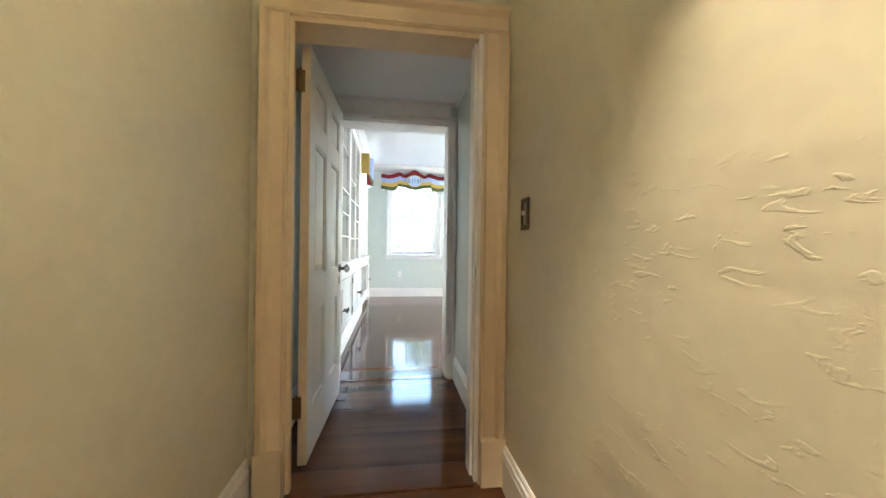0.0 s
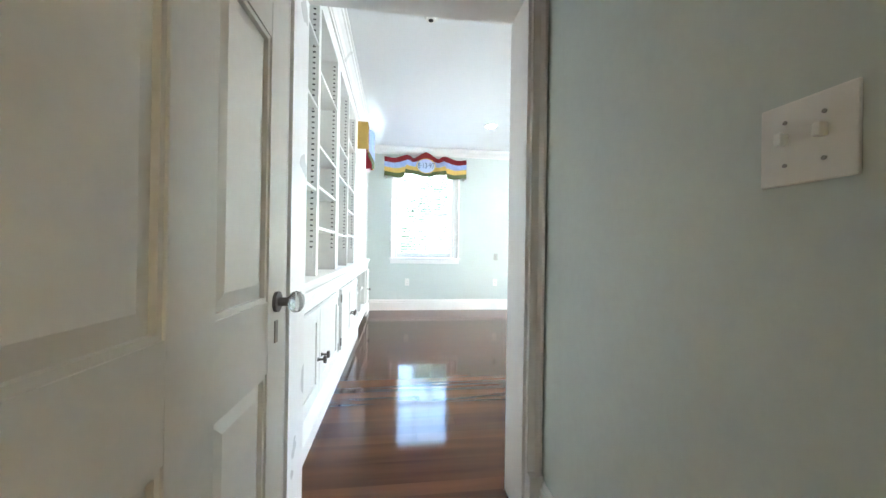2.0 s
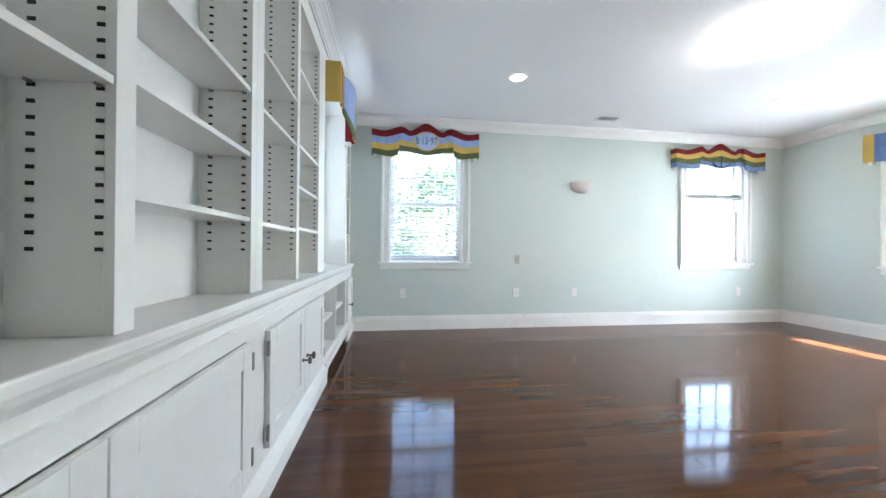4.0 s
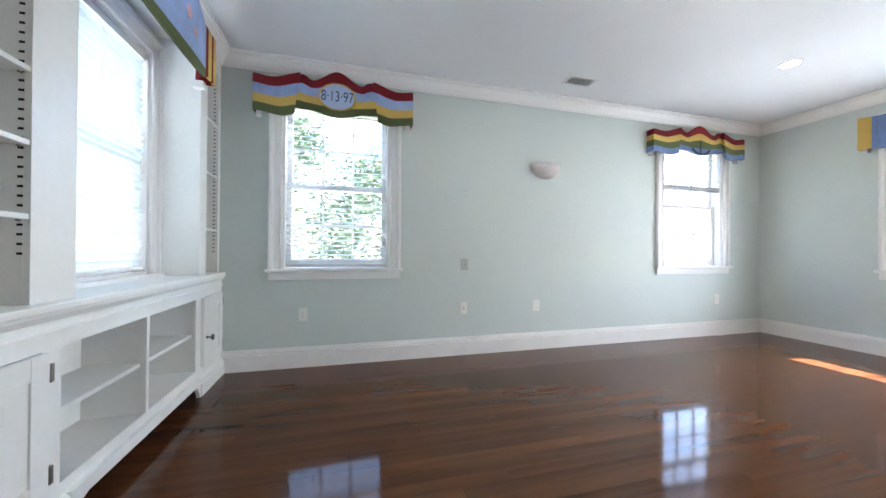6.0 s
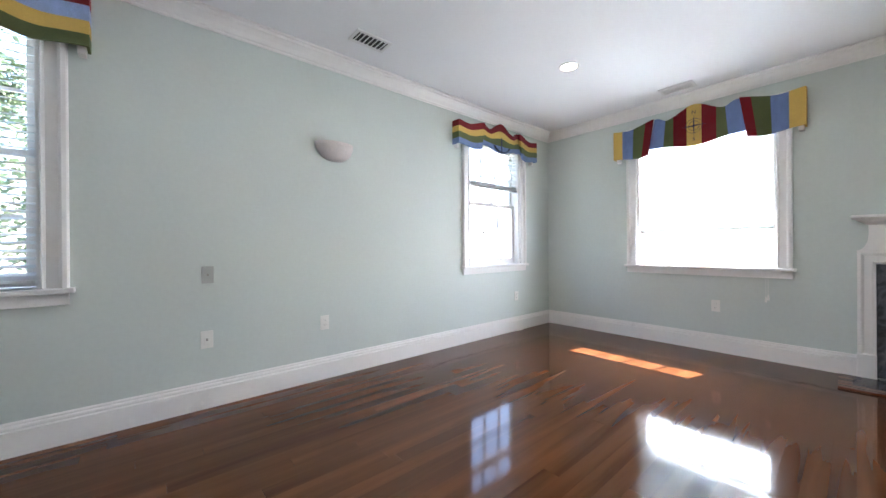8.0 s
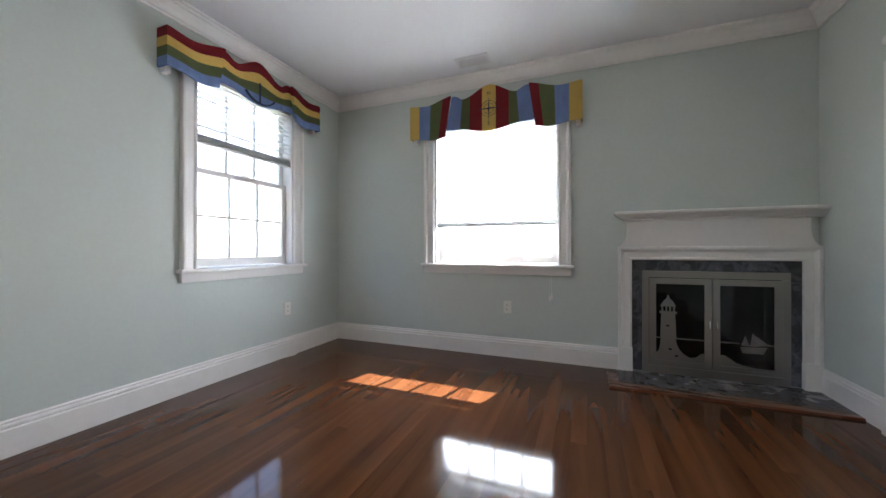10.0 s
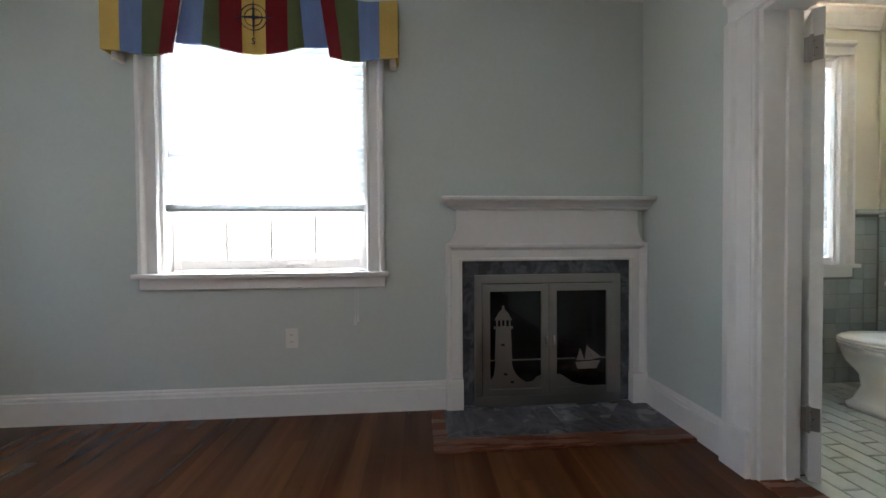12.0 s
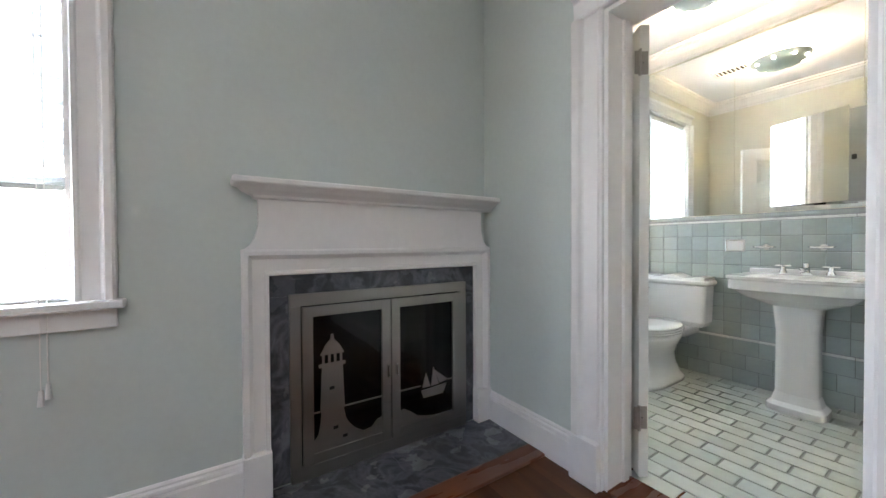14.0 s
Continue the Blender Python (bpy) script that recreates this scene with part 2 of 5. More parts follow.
def glass_material(name, tint=(1, 1, 1)):
    m = bpy.data.materials.new(name)
    m.use_nodes = True
    n, l = m.node_tree.nodes, m.node_tree.links
    n.remove(n["Principled BSDF"])
    tr, gl, fr, mx = (n.new(k) for k in ("ShaderNodeBsdfTransparent", "ShaderNodeBsdfGlossy", "ShaderNodeLayerWeight", "ShaderNodeMixShader"))
    pw = n.new("ShaderNodeMath")
    pw.operation = "POWER"
    pw.inputs[1].default_value = 5.0
    ml = n.new("ShaderNodeMath")
    ml.operation = "MULTIPLY_ADD"
    ml.inputs[1].default_value, ml.inputs[2].default_value = 0.55, 0.035
    tr.inputs[0].default_value = (*tint, 1)
    gl.inputs["Roughness"].default_value = 0.02
    l.new(fr.outputs["Facing"], pw.inputs[0])
    l.new(pw.outputs[0], ml.inputs[0])
    l.new(ml.outputs[0], mx.inputs[0])
    l.new(tr.outputs[0], mx.inputs[1])
    l.new(gl.outputs[0], mx.inputs[2])
    l.new(mx.outputs[0], n["Material Output"].inputs[0])
    return m


GLASS = glass_material("window_glass", (0.97, 0.99, 0.98))
SMOKED = glass_material("smoked_fireplace_glass", (0.25, 0.25, 0.26))
CRYSTAL = mat("cut_glass", (0.9, 0.9, 0.92), 0.05, var=0.01)
CRYSTAL.node_tree.nodes["Principled BSDF"].inputs["Transmission Weight"].default_value = 0.85


def mirror_material():
    m = mat("silvered_mirror", (0.88, 0.90, 0.89), 0.02, 1.0, var=0.005, rvar=0.0)
    return m


MIRROR = mirror_material()


def slat_material():
    m = mat("white_blind_slat", (0.80, 0.82, 0.82), 0.45, var=0.02)
    n, l = m.node_tree.nodes, m.node_tree.links
    t = n.new("ShaderNodeBsdfTranslucent")
    t.inputs[0].default_value = (0.75, 0.80, 0.82, 1)
    mx = n.new("ShaderNodeMixShader")
    mx.inputs[0].default_value = 0.35
    l.new(n["Principled BSDF"].outputs[0], mx.inputs[1])
    l.new(t.outputs[0], mx.inputs[2])
    l.new(mx.outputs[0], n["Material Output"].inputs[0])
    return m


SLAT = slat_material()


def glow_material(name, color, strength):
    m = bpy.data.materials.new(name)
    m.use_nodes = True
    b = m.node_tree.nodes["Principled BSDF"]
    b.inputs["Base Color"].default_value = (0.8, 0.8, 0.8, 1)
    b.inputs["Emission Color"].default_value = (*color, 1)
    b.inputs["Emission Strength"].default_value = strength
    return m


BULB = glow_material("lit_bulb", (1.0, 0.90, 0.75), 3.0)
LEAF = mat("leaf_green", (0.078, 0.112, 0.058), 0.55, var=0.5, scale=2, grain=9)
BARK = mat("bark", (0.17, 0.15, 0.12), 0.9, var=0.3, bump=0.6, bump_scale=20)
# ground of unknown kind, kept pale so the outside looks bright
PALE_GROUND = mat("pale_ground_brightener", (0.40, 0.39, 0.34), 0.9, var=0.35, scale=0.4, grain=8)

# ---- building helpers ----
ORIGIN = {}


def thing(name, loc, label, category, group="", kind="", rot=0.0):
    ob = new(name)
    ob.empty_display_size = 0.1
    ob.location = loc
    ob.rotation_euler = (0, 0, radians(rot))
    ORIGIN[ob] = Vector(loc) if rot == 0.0 else None
    return tagged(ob, label, category, group, kind)


def mesh_of(name, bm, material, smooth=False):
    me = bpy.data.meshes.new(name)
    bmesh.ops.recalc_face_normals(bm, faces=bm.faces)
    bm.to_mesh(me)
    bm.free()
    me.materials.append(material)
    if smooth:
        for p in me.polygons:
            p.use_smooth = True
    return me


def part(name, bm, material, parent=None, label="", smooth=False, local=False):
    """bm in world metres for unturned parents, in the parent's own axes for turned ones or local=True."""
    o = ORIGIN.get(parent)
    if o is not None and not local:
        bmesh.ops.translate(bm, verts=bm.verts, vec=-o)
    ob = new(name, mesh_of(name, bm, material, smooth))
    if parent is not None:
        ob.parent = parent
        ORIGIN[ob] = o
    if label:
        ob["label"] = label
    return ob


def solid(name, bm, material, label, category, kind="structure", smooth=False):
    ob = new(name, mesh_of(name, bm, material, smooth))
    ORIGIN[ob] = Vector((0, 0, 0))
    return tagged(ob, label, category, kind=kind)


def box(bm, x0, x1, y0, y1, z0, z1, bevel=0.0):
    r = bmesh.ops.create_cube(bm, size=1)
    for v in r["verts"]:
        v.co = Vector((x0 + (v.co.x + 0.5) * (x1 - x0), y0 + (v.co.y + 0.5) * (y1 - y0), z0 + (v.co.z + 0.5) * (z1 - z0)))
    if bevel:
        edges = {e for v in r["verts"] for e in v.link_edges}
        bmesh.ops.bevel(bm, geom=list(edges), offset=bevel, segments=2, affect="EDGES", profile=0.6)
    return bm


def B(x0, x1, y0, y1, z0, z1, bevel=0.0):
    return box(bmesh.new(), x0, x1, y0, y1, z0, z1, bevel)


def cyl(bm, center, r, h, axis="z", seg=24, r2=None):
    m = {"z": Matrix(), "x": Matrix.Rotation(radians(90), 4, "Y"), "y": Matrix.Rotation(radians(-90), 4, "X")}[axis]
    bmesh.ops.create_cone(bm, cap_ends=True, segments=seg, radius1=r, radius2=r if r2 is None else r2, depth=h, matrix=Matrix.Translation(center) @ m)
    return bm


def C(center, r, h, axis="z", seg=24, r2=None):
    return cyl(bmesh.new(), center, r, h, axis, seg, r2)


def ball(bm, center, r, sx=1, sy=1, sz=1, seg=20):
    bmesh.ops.create_uvsphere(bm, u_segments=seg, v_segments=seg // 2, radius=r, matrix=Matrix.Translation(center) @ Matrix.Diagonal((sx, sy, sz, 1)))
    return bm


def prism(bm, profile, a, b, place):
    """A profile [(d, z)...] swept from a to b along a wall; place(s, d, z) gives the point."""
    n = len(profile)
    rows = [[bm.verts.new(place(s, d, z)) for d, z in profile] for s in (a, b)]
    for i in range(n):
        j = (i + 1) % n
        bm.faces.new((rows[0][i], rows[0][j], rows[1][j], rows[1][i]))
    bm.faces.new(rows[0])
    bm.faces.new(rows[1])
    return bm


def lathe(bm, profile, center, seg=28, sx=1.0, sy=1.0):
    rings = []
    for r, z in profile:
        rings.append([bm.verts.new((center[0] + sx * r * math.cos(2 * math.pi * k / seg), center[1] + sy * r * math.sin(2 * math.pi * k / seg), center[2] + z)) for k in range(seg)])
    for a, b in zip(rings, rings[1:]):
        for k in range(seg):
            bm.faces.new((a[k], a[(k + 1) % seg], b[(k + 1) % seg], b[k]))
    bm.faces.new(rings[0])
    bm.faces.new(rings[-1])
    return bm


def loft(bm, loops):
    rings = [[bm.verts.new(p) for p in loop] for loop in loops]
    n = len(rings[0])
    for a, b in zip(rings, rings[1:]):
        for k in range(n):
            bm.faces.new((a[k], a[(k + 1) % n], b[(k + 1) % n], b[k]))
    bm.faces.new(rings[0])
    bm.faces.new(rings[-1])
    return bm


def plate(bm, outline, y0, y1):
    """An outline in x, z, made solid between y0 and y1."""
    f = [bm.verts.new((x, y0, z)) for x, z in outline]
    k = [bm.verts.new((x, y1, z)) for x, z in outline]
    n = len(outline)
    bm.faces.new(f)
    bm.faces.new(k)
    for i in range(n):
        bm.faces.new((f[i], f[(i + 1) % n], k[(i + 1) % n], k[i]))
    return bm


def wall(along, a0, a1, d0, d1, z1, holes, z0=0.0):
    """A wall along 'x' or 'y' from a0 to a1, between d0 and d1 across, with rectangular holes (a, b, zlow, zhigh)."""
    bm = bmesh.new()

    def put(p, q, lo, hi):
        if q - p > 1e-4 and hi - lo > 1e-4:
            box(bm, p, q, d0, d1, lo, hi) if along == "x" else box(bm, d0, d1, p, q, lo, hi)
    at = a0
    for p, q, lo, hi in sorted(holes):
        put(at, p, z0, z1)
        put(p, q, z0, lo)
        put(p, q, hi, z1)
        at = q
    put(at, a1, z0, z1)
    return bm


def text_mesh(body, size, depth):
    cu = bpy.data.curves.new("text", "FONT")
    cu.body, cu.size, cu.extrude, cu.align_x, cu.align_y = body, size, depth, "CENTER", "CENTER"
    cu.resolution_u = 3
    ob = bpy.data.objects.new("text", cu)
    scene.collection.objects.link(ob)
    bpy.context.view_layer.update()
    me = bpy.data.meshes.new_from_object(ob)
    bm = bmesh.new()
    bm.from_mesh(me)
    bpy.data.objects.remove(ob)
    bpy.data.meshes.remove(me)
    return bm


# ---- plan ----
XW, XE, YN, H = -0.72, 5.84, 7.448, 2.70          # room: west, east, north walls, ceiling
YS1, YS2 = 3.00, 3.275                              # south wall beside the passage, and beside the bathroom
W_LO, W_HI = 0.87, 2.36                             # window openings
HALL_X0, HALL_X1 = -0.50, 0.56
D1Y0, D1Y1 = 1.56, 1.72
PASS_H = 2.16

solid("wall_north", wall("x", XW - 0.2, XE + 0.2, YN, YN + 0.18, H + 0.2, [(0.035, 0.965, W_LO, W_HI), (4.235, 5.165, W_LO, W_HI)]), SAGE, "pale sage painted plaster wall with two windows", "wall")
solid("wall_east", wall("y", 3.115, YN, XE, XE + 0.18, H + 0.2, [(3.45, 4.38, 0.0, 0.83), (5.043, 6.245, W_LO, W_HI)]), SAGE, "pale sage painted plaster wall with window and fireplace", "wall")
solid("wall_west", wall("y", 2.81, YN, XW - 0.18, XW, H + 0.2, [(5.99, 6.92, W_LO + 0.02, W_HI)]), TRIM, "white painted wall behind built-in bookcases", "wall")
solid("wall_south_passage", wall("x", XW - 0.18, 2.4, 2.81, YS1, H + 0.2, [(-0.352, 0.5, 0, 1.99)]), SAGE, "pale sage wall with cased opening to the passage", "wall")
solid("wall_south_bath", wall("x", 2.4, XE, YS2 - 0.16, YS2, H + 0.2, [(4.33, 5.06, 0, 2.03)]), SAGE, "pale sage wall with bathroom doorway", "wall")
solid("wall_south_jog", B(2.4, 2.52, 2.81, YS2 - 0.163, 0, H + 0.2), SAGE, "pale sage return wall", "wall")
solid("ceiling", B(XW - 0.18, XE + 0.18, 2.81, YN + 0.18, H, H + 0.1), CEIL, "smooth white painted ceiling", "ceiling")
# passage
solid("wall_passage_east", B(HALL_X1, HALL_X1 + 0.12, D1Y1, 2.81, 0, H), SAGE, "pale sage painted passage wall", "wall")
solid("wall_passage_west", B(HALL_X0 - 0.12, HALL_X0, D1Y1, 2.81, 0, H), SAGE, "pale sage painted passage wall behind door", "wall")
solid("ceiling_passage", B(HALL_X0 - 0.12, HALL_X1 + 0.12, D1Y1, 2.81, PASS_H, PASS_H + 0.08), CEIL, "low white passage ceiling", "ceiling")
# corridor
solid("wall_corridor_east", B(HALL_X1, HALL_X1 + 0.12, -2.2, D1Y0, 0, H), PLASTER, "cream trowelled plaster corridor wall", "wall")
solid("wall_corridor_west", B(HALL_X0 - 0.12, HALL_X0, -2.2, D1Y0, 0, H), PLASTER, "cream trowelled plaster corridor wall", "wall")
solid("wall_corridor_door", wall("x", HALL_X0 - 0.12, HALL_X1 + 0.12, D1Y0, D1Y1, H, [(-0.40, 0.448, 0, 1.96)]), PLASTER, "cream plaster wall round a doorway", "wall")
solid("wall_corridor_south", B(HALL_X0 - 0.12, HALL_X1 + 0.12, -2.32, -2.2, 0, H), PLASTER, "cream plaster corridor end wall", "wall")
solid("ceiling_corridor", B(HALL_X0 - 0.12, HALL_X1 + 0.12, -2.32, D1Y0, 2.45, 2.53), CEIL, "white corridor ceiling", "ceiling")
# bathroom
BX0, BX1, BY0, BY1 = 4.05, 6.0, 1.36, YS2 - 0.16
BATHPAINT = mat("cream_bath_paint", (0.74, 0.71, 0.60), 0.5, var=0.03)
solid("wall_bath_south", B(BX0 - 0.1, BX1 + 0.15, BY0 - 0.12, BY0, 0, H), BATHPAINT, "cream bathroom wall with tile wainscot", "wall")
solid("wall_bath_east", wall("y", BY0, BY1 - 0.003, BX1, BX1 + 0.15, H, [(1.70, 2.50, W_LO, W_HI)]), BATHPAINT, "cream bathroom wall with a window", "wall")
solid("wall_bath_west", B(BX0 - 0.1, BX0, BY0, BY1, 0, H), BATHPAINT, "cream bathroom wall", "wall")
solid("wall_bath_north", wall("x", BX0, BX1, BY1 - 0.02, BY1 - 0.003, H, [(4.30, 5.09, 0, 2.06)]), BATHPAINT, "cream bathroom wall beside the door", "wall")
solid("ceiling_bath", B(BX0 - 0.1, BX1 + 0.15, BY0 - 0.12, BY1, H - 0.02, H + 0.1), CEIL, "white bathroom ceiling", "ceiling")

# floors
floor = solid("floor", B(XW - 0.18, XE, 2.81, YN, -0.08, -0.012), SUBFLOOR, "polished dark red-brown hardwood board floor", "floor")
hall_floor = solid("floor_passage", B(HALL_X0, HALL_X1, -2.2, 2.81, -0.08, -0.012), SUBFLOOR, "polished dark red-brown hardwood passage floor", "floor")
bath_floor = solid("floor_bath", B(BX0 - 0.1, BX1, BY0, YS2 - 0.10, -0.08, -0.004), GROUT, "pale grey-green brick-bond tile floor", "floor")
# added ground sheet; its pale colour whitens the lower panes
solid("ground", B(-2500, 2500, -2500, 2500, -3.3, -3.2), PALE_GROUND, "pale ground sheet added to brighten the view below the windows", "ground")

# trim profiles: distance from the wall, height
BASE = [(0, 0), (0.018, 0), (0.018, 0.132), (0.009, 0.137), (0.009, 0.142), (0.017, 0.147), (0.015, 0.157), (0.007, 0.162), (0.007, 0.167), (0.010, 0.171), (0.004, 0.18), (0, 0.18)]
CROWN = [(0, -0.12), (0.012, -0.12), (0.016, -0.105), (0.024, -0.10), (0.04, -0.07), (0.065, -0.04), (0.075, -0.035), (0.08, -0.02), (0.095, -0.015), (0.095, -0.001), (0, -0.001)]


def run(name, profile, side, a, b, plane, z, material, label, category):
    f = {"n": lambda s, d, h: (s, plane - d, z + h), "s": lambda s, d, h: (s, plane + d, z + h),
         "e": lambda s, d, h: (plane - d, s, z + h), "w": lambda s, d, h: (plane + d, s, z + h)}[side]
    return solid(name, prism(bmesh.new(), profile, a, b, f), material, label, category)


for nm, side, a, b, pl in (("baseboard_north", "n", -0.43, XE, YN), ("baseboard_east", "e", 4.565, YN, XE),
                           ("baseboard_south", "s", 5.2035, XE, YS2), ("baseboard_south_long", "s", 2.52, 4.1865, YS2),
                           ("baseboard_passage", "e", D1Y1 + 0.02, 2.785, HALL_X1), ("baseboard_passage_west", "w", D1Y1, 2.785, HALL_X0),
                           ("baseboard_corridor_east", "e", -2.2, 1.54, HALL_X1), ("baseboard_corridor_west", "w", -2.2, 1.54, HALL_X0)):
    run(nm, BASE, side, a, b, pl, 0.0, TRIM, "white moulded baseboard", "baseboard")
for nm, side, a, b, pl in (("crown_north", "n", XW, XE, YN), ("crown_east", "e", YS2, YN, XE), ("crown_south", "s", 2.4, XE, YS2),
                           ("crown_west", "w", 3.0, YN, -0.45), ("crown_south_west", "s", XW, 2.4, YS1)):
    run(nm, CROWN, side, a, b, pl, H, TRIM, "white moulded crown cornice", "crown moulding")
SMALL = [(0, -0.03), (0.008, -0.03), (0.02, -0.012), (0.025, -0.001), (0, -0.001)]
run("crown_passage", SMALL, "n", HALL_X0, HALL_X1, 2.81, PASS_H, TRIM, "narrow white cove moulding", "trim")
run("crown_passage_east", SMALL, "e", D1Y1, 2.81, HALL_X1, PASS_H, TRIM, "narrow white cove moulding", "trim")
for nm, side, a, b, pl in (("crown_bath_south", "s", BX0, BX1, BY0), ("crown_bath_east", "e", BY0, BY1, BX1), ("crown_bath_north", "n", BX0, BX1, BY1 - 0.02)):
    run(nm, CROWN, side, a, b, pl, H - 0.02, TRIM, "cream bathroom crown moulding", "crown moulding")

CASE = [(0, 0), (0.018, 0), (0.024, 0.006), (0.018, 0.016), (0.012, 0.021), (0.016, 0.074), (0.022, 0.080), (0.034, 0.086), (0.040, 0.092), (0.040, 0.112), (0.034, 0.12), (0, 0.12)]


def casing(parent, x0, x1, z0, z1, plane, facing, w=0.12, plinth=True, sides=("l", "r"), paint=None):
    """A moulded door or window casing round x0..x1, up to z1, on the plane y; facing -1 towards -y."""
    k = w / 0.12
    paint = paint or TRIM
    f = lambda d: plane + facing * d
    if "l" in sides:
        part("casing_left", prism(bmesh.new(), CASE, z0, z1, lambda s, d, u: (x0 - u * k, f(d), s)), paint, parent)
    if "r" in sides:
        part("casing_right", prism(bmesh.new(), CASE, z0, z1, lambda s, d, u: (x1 + u * k, f(d), s)), paint, parent)
    part("casing_head", prism(bmesh.new(), CASE, x0 - w, x1 + w, lambda s, d, u: (s, f(d), z1 + u * k)), paint, parent)
    if plinth:
        for nm, a, b in (("l", x0 - w - 0.003, x0 - 0.004), ("r", x1 + 0.004, x1 + w + 0.003)):
            if nm in sides:
                lo, hi = sorted((f(0), f(0.047)))
                part("plinth_block", B(a, b, lo, hi, 0, 0.2, 0.004), paint, parent)


# cased doorways
d1 = thing("door_1", (0.045, D1Y0, 0), "cream painted moulded door casing in plaster wall", "door frame", kind="structure")
casing(d1, -0.355, 0.448, 0, 1.96, D1Y0, -1, 0.110, paint=PEACH)
casing(d1, -0.387, 0.448, 0, 1.96, D1Y1, 1, 0.11)
part("jamb_left", B(-0.40, -0.387, D1Y0, D1Y1, 0, 1.96), PEACH, d1)
part("door_stop", B(-0.386, -0.339, D1Y0 - 0.001, D1Y0 + 0.03, 0, 1.938), PEACH, d1)
part("jamb_right", B(0.43, 0.45, D1Y0, D1Y1, 0, 1.96), TRIM, d1)
part("jamb_head", B(-0.387, 0.43, D1Y0, D1Y1, 1.938, 1.961), PEACH, d1)
part("door_stop", B(0.418, 0.43, D1Y0 + 0.03, D1Y0 + 0.11, 0, 1.938), TRIM, d1)
strike = part("strike_plate", B(0.4265, 0.4295, D1Y0 + 0.118, D1Y1 - 0.008, 0.80, 0.90), STEEL, d1, "steel strike plate")
part("strike_hole", B(0.4255, 0.4262, D1Y0 + 0.126, D1Y1 - 0.016, 0.855, 0.88), DARK, strike)
part("strike_hole", B(0.4255, 0.4262, D1Y0 + 0.126, D1Y1 - 0.016, 0.82, 0.845), DARK, strike)
part("threshold", B(-0.386, 0.43, D1Y0 - 0.03, D1Y1 - 0.02, -0.01, 0.012, 0.004), PLANK, d1, "worn dark wood threshold")

d2 = thing("door_2", (0.07, 2.81, 0), "white cased opening without a door", "door frame", kind="structure")
casing(d2, -0.352, 0.5, 0, 1.99, 2.81, -1, 0.055, sides=("l", "r"))
part("jamb_left", B(-0.352, -0.34, 2.80, YS1, 0, 1.99), TRIM, d2)
part("jamb_right", B(0.488, 0.502, 2.80, YS1, 0, 1.99), TRIM, d2)
part("jamb_head", B(-0.34, 0.488, 2.80, YS1, 1.978, 1.992), TRIM, d2)
part("head_board", B(-0.352, 0.5, 2.785, 2.809, 2.045, 2.13), TRIM, d2)
part("saddle", B(-0.34, 0.488, 2.80, YS1, -0.01, 0.003), PLANK, d2)
casing(d2, -0.352, 0.5, 0, 1.99, YS1, 1, 0.11, sides=("r",))

d3 = thing("door_3", (4.69, YS2, 0), "white moulded casing of the bathroom doorway", "door frame", kind="structure")
casing(d3, 4.33, 5.06, 0, 2.03, YS2, 1, 0.14)
part("jamb_left", B(4.33, 4.348, 3.09, YS2, 0, 2.03), TRIM, d3)
part("jamb_right", B(5.042, 5.062, 3.09, YS2, 0, 2.03), TRIM, d3)
part("jamb_head", B(4.348, 5.042, 3.09, YS2, 2.012, 2.031), TRIM, d3)
part("door_stop", B(5.03, 5.042, 3.13, 3.17, 0, 2.012), TRIM, d3)
part("saddle", B(4.348, 5.042, 3.10, YS2 + 0.005, -0.01, 0.010, 0.003), WOODTRIM, d3, "mahogany threshold strip")


